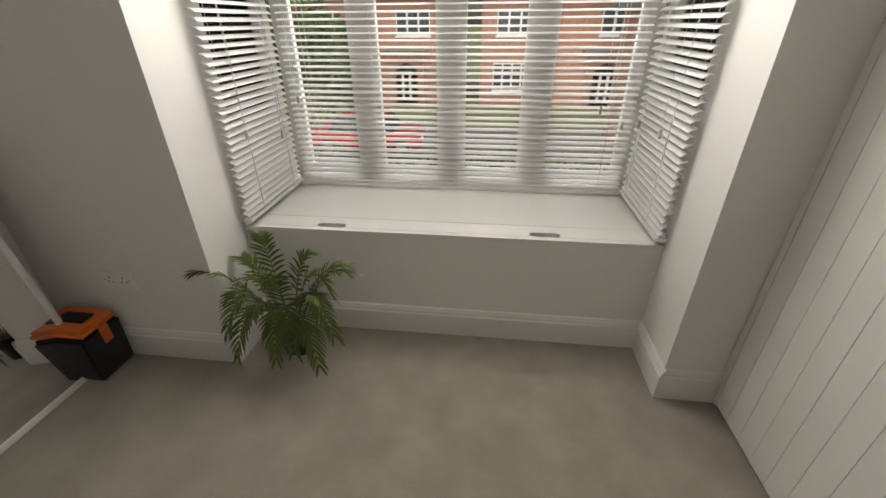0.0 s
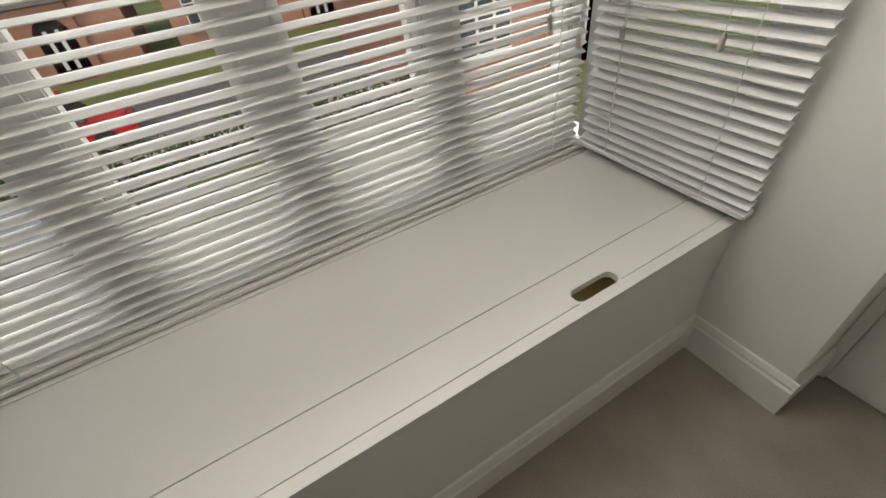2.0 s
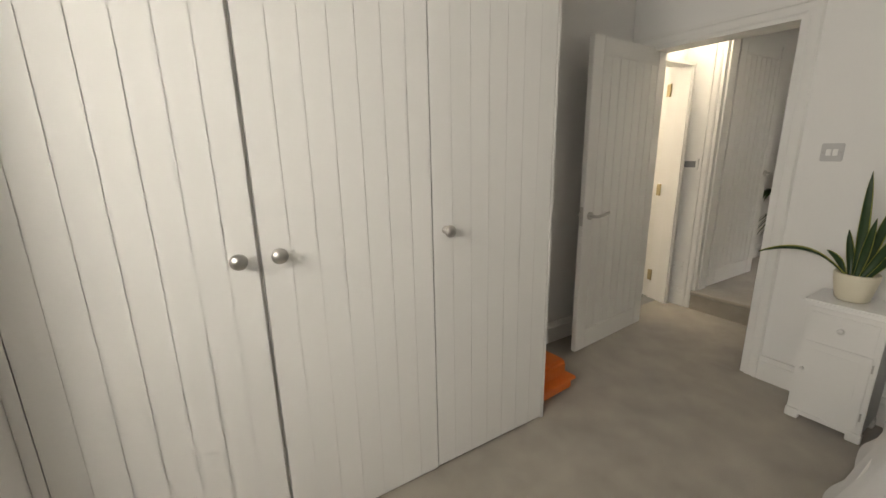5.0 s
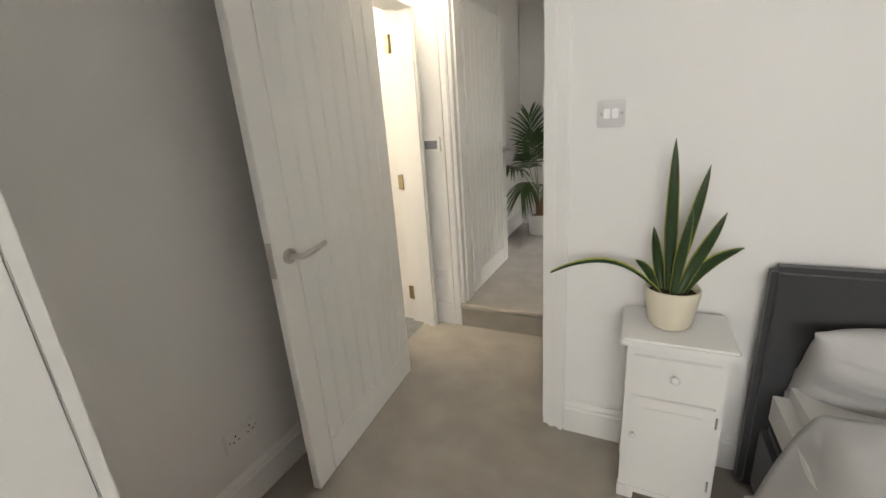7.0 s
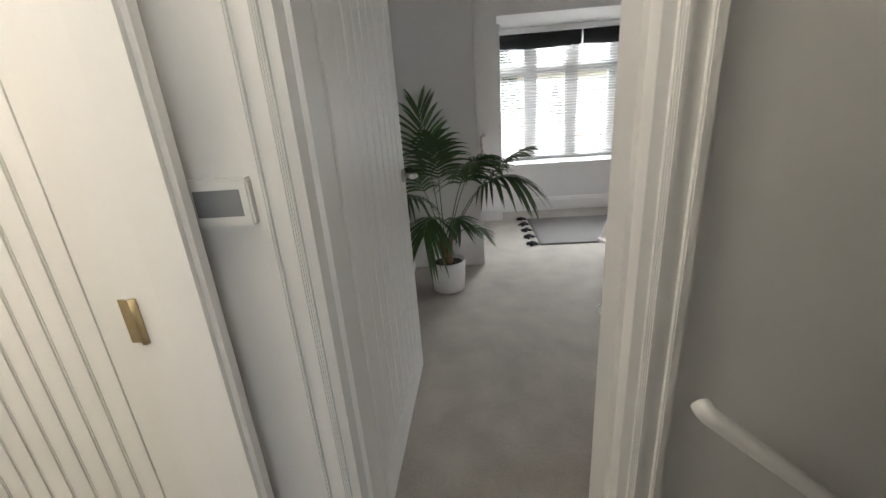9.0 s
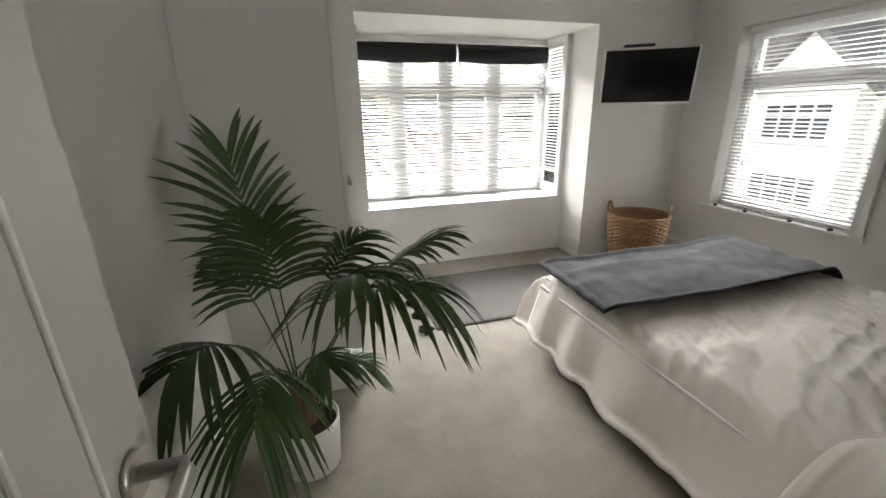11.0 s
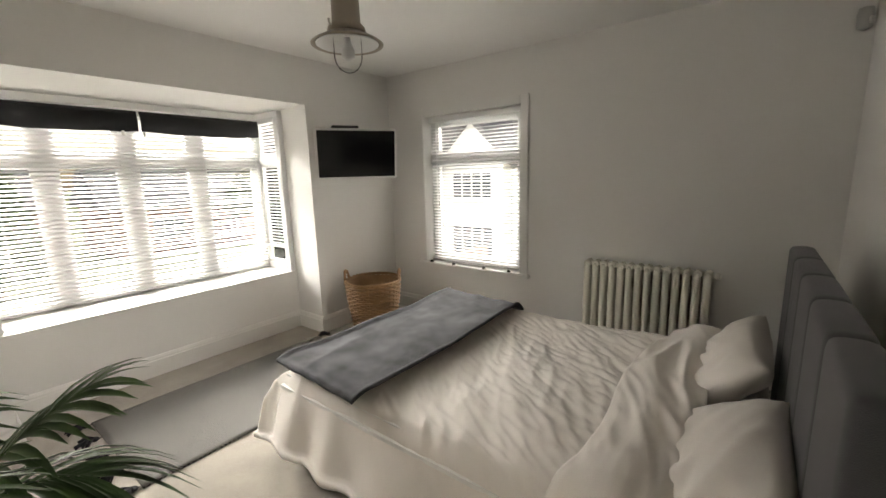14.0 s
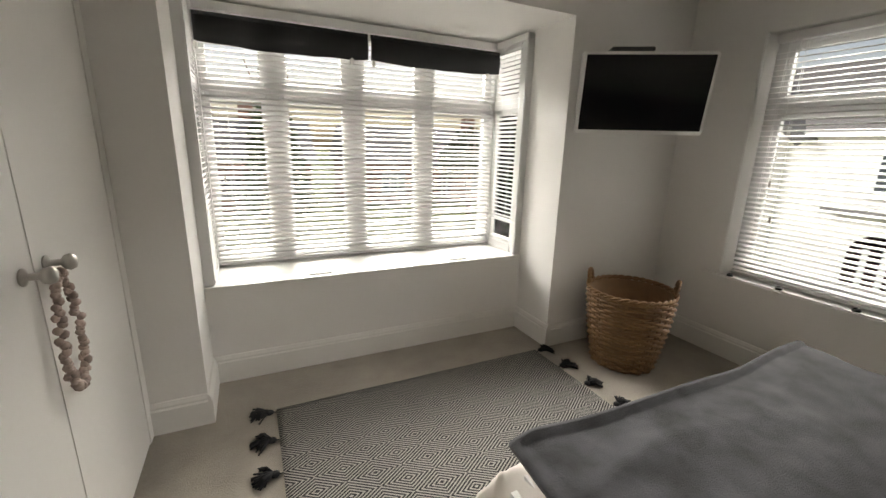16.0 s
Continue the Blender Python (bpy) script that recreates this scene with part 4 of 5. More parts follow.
# ---------------------------------------------------------------- back bedroom
def closet():
    c = thing("built_in_cupboard", "white full-height built-in cupboard with a glass-knobbed door", "cupboard")
    x0, y0, y1 = 0.17, PY2 + 0.002, -6.54
    slab("body", x0 + 0.022, E2 - 0.002, y0, y1, F2, C2 - 0.002, WALL, c)
    slab("jamb", x0 - 0.004, x0 + 0.021, y0 + 0.001, y0 + 0.07, F2, C2 - 0.003, SATIN, c, 0.003)
    slab("jamb", x0, x0 + 0.021, y1 - 0.07, y1 - 0.001, F2, C2 - 0.003, SATIN, c, 0.003)
    for a, b, ky in ((y0 + 0.075, -7.13, -7.19), (-7.126, y1 - 0.075, -7.07)):
        d = slab("door", x0 - 0.002, x0 + 0.021, a, b, F2 + 0.01, C2 - 0.04, SATIN, c, 0.002)
        k = part("knob", lathe(bmesh.new(), [(0.02, 0), (0.02, 0.005), (0.008, 0.01), (0.008, 0.03), (0.018, 0.038), (0.021, 0.048), (0.016, 0.058), (0.005, 0.062)], 20), STEEL, d, "polished ball knob")
        k.matrix_local = pose(x0 - 0.002, ky, 1.11, 0, -90, 0)


closet()


def garland():
    g = thing("bead_garland", "loop of pale pink beads hanging from the cupboard knob", "garland", pose(0.148, -7.19, 1.095))
    rnd = random.Random(2)
    me = mesh_of("bead", lathe(bmesh.new(), [(0.005, -0.011), (0.0095, -0.005), (0.010, 0.005), (0.005, 0.011)], 8), GARLAND)
    n = 84
    for i in range(n):
        a = 2 * math.pi * i / n
        y, z = 0.06 * math.sin(a) * (1 - 0.2 * math.cos(a)) + rnd.uniform(-0.005, 0.005), -0.165 + 0.155 * math.cos(a) + rnd.uniform(-0.004, 0.004)
        o = new("bead", me)
        o.parent = g
        o.matrix_local = pose(rnd.uniform(-0.008, 0.006), y, z, rnd.uniform(0, 90), rnd.uniform(0, 90), 0)


garland()


def kentia():
    rnd = random.Random(11)
    p = thing("potted_palm", "tall kentia palm with arching leaves in a white pot", "houseplant", pose(0.43, -6.12, F2))
    part("pot", lathe(bmesh.new(), [(0.095, 0.0), (0.108, 0.008), (0.118, 0.17), (0.120, 0.215), (0.114, 0.215), (0.110, 0.18)], 36), WHITEPOT, p, "white ceramic pot")
    part("soil", lathe(bmesh.new(), [(0.111, 0.175), (0.108, 0.188), (0.03, 0.196)], 20), SOIL, p)
    bm = bmesh.new()
    for i in range(9):
        a = i * 2.4
        tube(bm, [(0.022 * math.cos(a), 0.022 * math.sin(a), 0.18), (0.03 * math.cos(a), 0.03 * math.sin(a), 0.30), (0.05 * math.cos(a), 0.05 * math.sin(a), 0.40 + 0.03 * math.sin(i * 5))], 0.018, 7, 0.004)
    part("trunk", bm, TRUNK, p, "fibrous brown stem base")
    fronds = [((0.13, -0.10, 1.20), 0.02, 17, 0.33, 0.22), ((-0.48, 0.14, 0.92), 0.10, 17, 0.27, 0.45), ((0.24, 0.40, 0.74), 0.14, 13, 0.28, 0.6), ((-0.46, 0.22, 0.76), 0.18, 16, 0.30, 0.7), ((-0.22, 0.34, 0.90), 0.14, 15, 0.30, 0.6), ((0.02, 0.16, 1.02), 0.10, 15, 0.28, 0.5),
              ((0.24, -0.22, 0.80), 0.10, 13, 0.26, 0.5), ((-0.26, -0.18, 0.86), 0.12, 13, 0.27, 0.6), ((-0.26, 0.02, 0.40), 0.08, 9, 0.16, 0.4), ((0.10, 0.36, 0.50), 0.16, 12, 0.26, 0.8), ((-0.10, 0.12, 0.50), 0.10, 9, 0.18, 0.5)]
    for tip, droop, n, ln, sag in fronds:
        base, t = Vector((0.02 * (tip[0] > 0) - 0.01, 0, 0.3)), Vector(tip)
        bm = bmesh.new()
        frond(bm, base, t, droop, n, ln, 0.020, sag, rnd=rnd, start=0.52, fold=0.2, spread=1.05)
        part("frond", bm, LEAF, p)


kentia()


def back_bed():
    x0, x1, y0, y1 = -2.36, -0.84, -6.70, -4.72
    b = thing("double_bed", "double bed with a slate grey padded headboard", "bed")
    slab("headboard", x0 - 0.04, x1 + 0.04, -4.68, -4.60, F2, F2 + 0.975, GREYFAB, b, 0.02, "padded slate grey headboard")
    n = 5
    w = (x1 - x0 + 0.12) / n
    for i in range(n):
        bm = box(bmesh.new(), x0 - 0.06 + w * i - 0.004, x0 - 0.06 + w * (i + 1) + 0.004, -4.695, -4.598, F2 + 0.02, F2 + 0.985)
        bmesh.ops.bevel(bm, geom=[e for e in bm.edges], offset=0.034, segments=5, affect="EDGES", profile=0.6)
        for f in bm.faces:
            f.smooth = True
        part("padded_panel", bm, GREYFAB, b)
    slab("base", x0 + 0.02, x1 - 0.02, y0 + 0.03, y1, F2 + 0.09, F2 + 0.30, BEDBASE, b, 0.02)
    slab("mattress", x0 + 0.02, x1 - 0.02, y0 + 0.02, y1, F2 + 0.302, F2 + 0.40, LINENW, b, 0.04)
    for x in (x0 + 0.07, x1 - 0.07):
        for y in (y0 + 0.09, y1 - 0.1):
            part("leg", lathe(bmesh.new(), [(0.022, F2), (0.032, F2 + 0.09)], 14, x, y), BLACK, b)
    top = F2 + 0.435
    def height(u, v, x, y):
        a = max(0.0, (x - (x1 - 0.09)) / 0.22)
        c = max(0.0, ((x0 + 0.06) - x) / 0.22)
        e = max(0.0, ((y0 + 0.06) - y) / 0.24)
        sm = lambda q: min(1.0, q) ** 1.5
        soft = min(1.0, max(a, c, e) * 1.2)
        folds = 0.014 * ridged(x, y, 5.0, 0.75, 4) + 0.009 * ridged(x + 4, y, 13, 0.45, 5) + 0.007 * ridged(x + 9, y, 26, 0.95, 5) + 0.003 * ridged(x + 2, y, 50, 0.6, 4) + 0.018 * noise.noise(Vector((x * 2.4, y * 2.4, 5)))
        z = top - 0.03 + folds * (1 - 0.5 * soft) + 0.03 * min(1, max(0, (y + 5.6) / 0.5))
        drop = max(0.31 * sm(a), 0.28 * sm(c), 0.22 * sm(e))
        wav = 0.013 * math.sin(y * 15 + 2 * math.sin(y * 4)) * soft * (a > 0) 
        px = x - 0.07 * sm(a) + 0.07 * sm(c) + wav
        py = y + 0.08 * sm(e) + 0.02 * math.sin(x * 14) * soft * (e > 0)
        return (px, py, z - drop + 0.03 * soft * noise.noise(Vector((x * 5, y * 5, 1))))
    tagged(cloth("duvet", x0 - 0.14, x1 + 0.15, y0 - 0.12, -5.04, height, LINEN, None, 170, 170, 0.025), "rumpled cream linen duvet hanging over the bed's edges", "duvet")
    def fold(u, v, x, y):
        e = max(0.0, (x - (x1 - 0.08)) / 0.2)
        z = top + 0.03 + 0.035 * math.sin(math.pi * min(1, max(0, v))) + 0.026 * ridged(x, y, 9, 0.12, 6) + 0.010 * ridged(x, y, 20, 0.3, 5)
        return (x - 0.05 * min(1, e) ** 2, y + 0.03 * math.sin(x * 5 + 1) - 0.06 * (x - x0), z - 0.26 * min(1, e) ** 1.5)
    tagged(cloth("folded_sheet", x0 - 0.02, x1 + 0.13, -5.17, -4.86, fold, LINEN, None, 80, 34, 0.03), "turned-back cream bedding across the bed", "bedding")
    pillow("pillow", 0.70, 0.42, 0.15, pose(-1.99, -4.83, top + 0.0, 50, 0, 0), LINEN, "creased cream pillow leaning on the headboard", 0.3)
    pillow("pillow", 0.70, 0.42, 0.14, pose(-1.24, -4.84, top - 0.03, 30, 0, 0), LINEN, "creased cream pillow lying by the headboard", 1.7)
    def throw(u, v, x, y):
        e = max(0.0, ((x0 + 0.05) - x) / 0.2)
        k = 0.012 * ridged(x + 2, y, 5, 0.3) + 0.010 * noise.noise(Vector((x * 4, y * 4, 9)))
        n = max(0.0, (x - (x1 - 0.10)) / 0.2)
        rim = 0.012 * (min(u, 1 - u) < 0.02 or min(v, 1 - v) < 0.035)
        return (x + 0.04 * (v - 0.5), y + 0.02 * math.sin(x * 3), top + 0.046 + k * 0.8 + rim - 0.2 * min(1, e) ** 1.5 - 0.1 * min(1, n) ** 1.5)
    tagged(cloth("plush_throw", -2.42, -0.86, -6.68, -6.06, throw, THROW, None, 90, 46, 0.016), "grey plush throw laid across the foot of the bed", "blanket")


back_bed()


def rug():
    r = thing("woven_rug", "black and off-white diamond-woven rug with black tassels", "rug", pose(-1.09, -7.36, F2))
    hx, hy = 0.765, 0.425
    def height(u, v, x, y):
        return (x, y, 0.009 + 0.002 * noise.noise(Vector((x * 5, y * 5, 0))))
    cloth("weave", -hx, hx, -hy, hy, height, RUG, r, 40, 24, 0.008)
    rnd = random.Random(5)
    for s in (-1, 1):
        for i in range(5):
            y = -hy + 0.02 + (2 * hy - 0.04) * i / 4
            bm = bmesh.new()
            lathe(bm, [(0.008, 0.0), (0.017, 0.006), (0.018, 0.014), (0.008, 0.022)], 10, s * (hx + 0.03), y)
            for k in range(34):
                a = rnd.uniform(-1.0, 1.0)
                l = rnd.uniform(0.055, 0.085)
                p = Vector((s * (hx + 0.036), y + rnd.uniform(-0.006, 0.006), rnd.uniform(0.006, 0.026)))
                tube(bm, [p, p + Vector((s * l * 0.5 * math.cos(a), l * 0.5 * math.sin(a), 0.006)), p + Vector((s * l * math.cos(a), l * math.sin(a), -p.z + 0.004 + 0.008 * rnd.random()))], 0.0034, 4)
            tube(bm, [(s * (hx - 0.005), y, 0.006), (s * (hx + 0.03), y, 0.008)], 0.003, 5)
            part("tassel", bm, BLACKCLOTH, r, "black cotton tassel")


rug()


def basket():
    b = thing("laundry_basket", "round woven wicker laundry basket with two loop handles", "basket", pose(-2.285, -7.49, F2))
    H = 0.46
    def radius(z):
        return 0.165 + 0.075 * math.sin(min(1, (z / H) * 0.8 + 0.05) * math.pi / 2) + 0.0
    part("lining", lathe(bmesh.new(), [(radius(0) - 0.012, 0.002), (radius(0.1) - 0.012, 0.1), (radius(0.25) - 0.012, 0.25), (radius(H) - 0.012, H - 0.01), (radius(H) - 0.018, H - 0.01), (radius(0.2) - 0.02, 0.2), (radius(0) - 0.03, 0.02)], 36), WICKER, b, "dark woven inside")
    stakes = 30
    for i in range(stakes):
        a = 2 * math.pi * i / stakes
        bm = bmesh.new()
        tube(bm, [((radius(z)) * math.cos(a), (radius(z)) * math.sin(a), z) for z in [0.004 + k * (H - 0.01) / 8 for k in range(9)]], 0.006, 6)
        part("stake", bm, WICKER, b)
    rows = 26
    for r in range(rows):
        z = 0.012 + (H - 0.03) * r / (rows - 1)
        bm = bmesh.new()
        pts = []
        n = stakes * 2
        for k in range(n + 1):
            a = 2 * math.pi * k / n
            o = 0.0085 * math.cos(a * stakes / 2 + r * math.pi)
            rr = radius(z) + o
            pts.append((rr * math.cos(a), rr * math.sin(a), z + 0.003 * math.sin(a * 3 + r)))
        tube(bm, pts, 0.0088, 6)
        part("strand", bm, WICKER, b)
    bm = bmesh.new()
    R = radius(H)
    for off in (0.0, math.pi):
        tube(bm, [((R + 0.007 * math.cos(a * 18 + off)) * math.cos(a), (R + 0.007 * math.cos(a * 18 + off)) * math.sin(a), H + 0.007 * math.sin(a * 18 + off)) for a in [2 * math.pi * k / 144 for k in range(145)]], 0.0085, 6)
    part("rim", bm, WICKER, b)
    for a0 in (2.22, 2.22 + math.pi):
        bm = bmesh.new()
        for off in (0.0, math.pi):
            pts = []
            for k in range(25):
                t = math.pi * k / 24
                a = a0 + 0.26 * math.cos(t)
                pts.append(((R + 0.006 * math.cos(t * 9 + off)) * math.cos(a), (R + 0.006 * math.cos(t * 9 + off)) * math.sin(a), H + 0.085 * math.sin(t) + 0.006 * math.sin(t * 9 + off)))
            tube(bm, pts, 0.0085, 6)
        part("handle", bm, WICKER, b)


basket()


def television():
    a, c = Vector((-1.995, -7.775, 0)), Vector((-2.578, -7.408, 0))
    mid = (a + c) / 2
    ang = math.degrees(math.atan2((a - c).y, (a - c).x))
    t = thing("television", "white-framed flat television on a corner wall bracket, switched off", "television", pose(mid.x, mid.y, 1.712, 0, 0, ang) @ pose(0, 0, 0, -9, 0, 0))
    w, h = (a - c).length / 2, 0.212
    slab("casing", -w, w, -0.055, 0.006, -h, h, GLOSS, t, 0.008)
    slab("screen", -w + 0.018, w - 0.018, 0.0065, 0.009, -h + 0.022, h - 0.016, SCREEN, t, 0.0, "black glossy screen")
    bm = box(bmesh.new(), -0.03, 0.03, -0.20, -0.055, -0.03, 0.03, 0.004)
    part("bracket", bm, BLACK, t)
    s = thing("set_top_box", "small black box on top of the television", "electronic box", pose(mid.x + 0.06, mid.y - 0.07, 1.925, 0, 0, ang))
    slab("case", -0.11, 0.11, -0.05, 0.05, 0.0, 0.022, BLACK, s, 0.004)


television()


def radiator():
    r = thing("column_radiator", "ivory enamelled column radiator under the wall", "radiator")
    y0, y1, z0, z1, x = -5.80, -5.005, F2 + 0.13, 0.885, W2 + 0.095
    n = 14
    bm = bmesh.new()
    for dx in (-0.032, 0.032):
        tube(bm, [(dx, 0, z0 + 0.02), (dx, 0, z0 + 0.05), (dx, 0, z1 - 0.06), (dx * 0.7, 0, z1 - 0.02)], 0.0225, 12)
    tube(bm, [(0, 0, z0 + 0.02), (0, 0, z1 - 0.02)], 0.0225, 12)
    for z in (z0 + 0.025, z1 - 0.022):
        tube(bm, [(-0.042, 0, z), (-0.02, 0, z), (0.02, 0, z), (0.042, 0, z)], 0.0235, 10)
    me = mesh_of("column", bm, RADP)
    for i in range(n):
        o = new("column", me)
        o.parent = r
        o.location = (x, y0 + (y1 - y0) * (i + 0.5) / n, 0)
    for z in (z0 + 0.025, z1 - 0.022):
        part("header", tube(bmesh.new(), [(x, y0 + 0.01, z), (x, y1 - 0.01, z)], 0.017, 12), RADP, r)
    part("valve", lathe(bmesh.new(), [(0.012, 0), (0.016, 0.01), (0.016, 0.03), (0.008, 0.04)], 12, x, y1 + 0.02), STEEL, r).location = (0, 0, z1 - 0.045)
    part("pipe", tube(bmesh.new(), [(x, y1 + 0.02, F2), (x, y1 + 0.02, z0 + 0.025), (x, y1 - 0.01, z0 + 0.025)], 0.0075, 8), RADP, r)
    for y in (y0 + 0.1, y1 - 0.1):
        slab("foot", x - 0.04, x + 0.04, y - 0.012, y + 0.012, F2, z0 + 0.03, RADP, r, 0.004)


radiator()


def pendant():
    p = thing("pendant_lamp", "taupe metal fisherman pendant lamp with a clear glass dome", "pendant lamp", pose(-1.093, -6.247, 1.95))
    part("cap", lathe(bmesh.new(), [(0.006, 0.36), (0.022, 0.355), (0.03, 0.34), (0.032, 0.315), (0.046, 0.30), (0.056, 0.28), (0.058, 0.19), (0.075, 0.175), (0.08, 0.155), (0.06, 0.15)], 32), TAUPE, p)
    part("brim", lathe(bmesh.new(), [(0.055, 0.152), (0.08, 0.150), (0.135, 0.122), (0.148, 0.112), (0.146, 0.108), (0.13, 0.116), (0.08, 0.142), (0.055, 0.145)], 40), (TAUPE,), p)
    part("reflector", lathe(bmesh.new(), [(0.05, 0.141), (0.08, 0.139), (0.128, 0.113), (0.127, 0.110), (0.08, 0.134), (0.05, 0.137)], 40), WHITEENAMEL, p, "white enamel underside")
    g = part("glass_dome", lathe(bmesh.new(), [(0.058, 0.15), (0.058, 0.06), (0.052, 0.035), (0.036, 0.013), (0.015, 0.002), (0.004, 0.0)], 32), LAMPGLASS, p, "clear glass dome")
    g.visible_shadow = False
    part("bulb", lathe(bmesh.new(), [(0.012, 0.15), (0.014, 0.12), (0.028, 0.085), (0.026, 0.06), (0.008, 0.047)], 20), WHITEENAMEL, p)
    part("screw", tube(bmesh.new(), [(0.062, 0, 0.17), (0.085, 0, 0.172), (0.088, 0, 0.19)], 0.005, 8), STEEL, p)
    part("rose", lathe(bmesh.new(), [(0.05, 0.52), (0.05, 0.505), (0.02, 0.49), (0.006, 0.485)], 24), WHITEENAMEL, p)
    for i in range(6):
        z = 0.362 + i * 0.022
        a = 90 * (i % 2)
        bm = bmesh.new()
        tube(bm, [(0.007 * math.cos(q), 0, 0.013 * math.sin(q) + 0.013) for q in [2 * math.pi * k / 12 for k in range(13)]], 0.0022, 6)
        part("chain_link", bm, TAUPE, p).matrix_local = pose(0, 0, z - 0.002, 0, 0, a)
    part("flex", tube(bmesh.new(), [(0.004, 0, 0.355), (-0.006, 0, 0.42), (0.004, 0, 0.49)], 0.003, 6), BLACK, p)


pendant()

det = thing("motion_sensor", "small white alarm sensor high in the corner", "sensor", pose(W2 + 0.04, NY2 - 0.06, 2.22, 0, 0, 45))
part("body", lathe(bmesh.new(), [(0.012, -0.05), (0.03, -0.04), (0.034, 0.02), (0.028, 0.05), (0.01, 0.056)], 18), PLATE, det)
slab("lens", 0.025, 0.037, -0.016, 0.016, -0.03, 0.005, GLOSS, det, 0.004)


def roman_blind(x0, x1, seed):
    rb = thing("fabric_valance", "rolled-up black fabric blind hung across the window head", "fabric blind")
    y = SB2 + 0.045
    part("roll", tube(bmesh.new(), [(x0, y, H2 - 0.085), (x1, y, H2 - 0.085)], 0.012, 12), BLACKCLOTH, rb)
    bm = bmesh.new()
    n = 40
    prev = None
    for i in range(n + 1):
        u = i / n
        x = x0 + (x1 - x0) * u
        low = H2 - 0.215 - 0.012 * math.sin(u * math.pi) * 1.2 + 0.010 * noise.noise(Vector((x * 6, seed, 0)))
        yy = y + 0.012 + 0.008 * noise.noise(Vector((x * 7, seed, 4)))
        row = [bm.verts.new(c) for c in ((x, y + 0.004, H2 - 0.075), (x, yy + 0.01, (H2 - 0.075 + low) / 2), (x, yy, low), (x, yy - 0.012, low), (x, yy - 0.004, (H2 - 0.075 + low) / 2), (x, y - 0.008, H2 - 0.075))]
        if prev:
            for k in range(6):
                bm.faces.new((prev[k], prev[(k + 1) % 6], row[(k + 1) % 6], row[k])).smooth = True
        else:
            bm.faces.new(row)
        prev = row
    bm.faces.new(prev[::-1])
    part("cloth", bm, BLACKCLOTH, rb)
    for x in (x0 + 0.1, x1 - 0.01):
        part("tie", lathe(bmesh.new(), [(0.006, -0.02), (0.011, -0.012), (0.011, 0.01), (0.005, 0.018)], 10, x, y + 0.024), WHITEPOT, rb, "small white pull bead").location = (0, 0, H2 - 0.235)


xm = (QX0 + QX1) / 2
roman_blind(QX0 + 0.05, xm - 0.01, 1.0)
roman_blind(xm + 0.01, QX1 - 0.05, 2.0)


# ---------------------------------------------------------------- outdoors, seen from the upper floor
GZ = -2.9
setting("ground", [(-400, 400, -400, 400, GZ - 1, GZ)], GRASS, "rough lawns and verges round the houses", "ground")
setting("road_front", [(-60, 60, 12.0, 17.5, GZ, GZ + 0.02)], TARMAC, "grey asphalt street in front", "road")
setting("pavement_front", [(-60, 60, 10.2, 12.0, GZ, GZ + 0.11)], PAVE, "paved footway along the street", "pavement")
setting("drive_front", [(-5.5, -2.4, 1.4, 10.2, GZ, GZ + 0.03), (0.8, 3.2, 1.4, 10.2, GZ, GZ + 0.03)], PAVE, "pale paved front drive", "pavement")
setting("road_back", [(-60, 60, -22.0, -16.0, GZ, GZ + 0.02)], TARMAC, "grey asphalt lane behind", "road")
setting("pavement_back", [(-60, 60, -16.0, -13.6, GZ, GZ + 0.11), (-11.0, -5.5, -13.5, 6, GZ, GZ + 0.04)], PAVE, "pale paved yard and footway", "pavement")


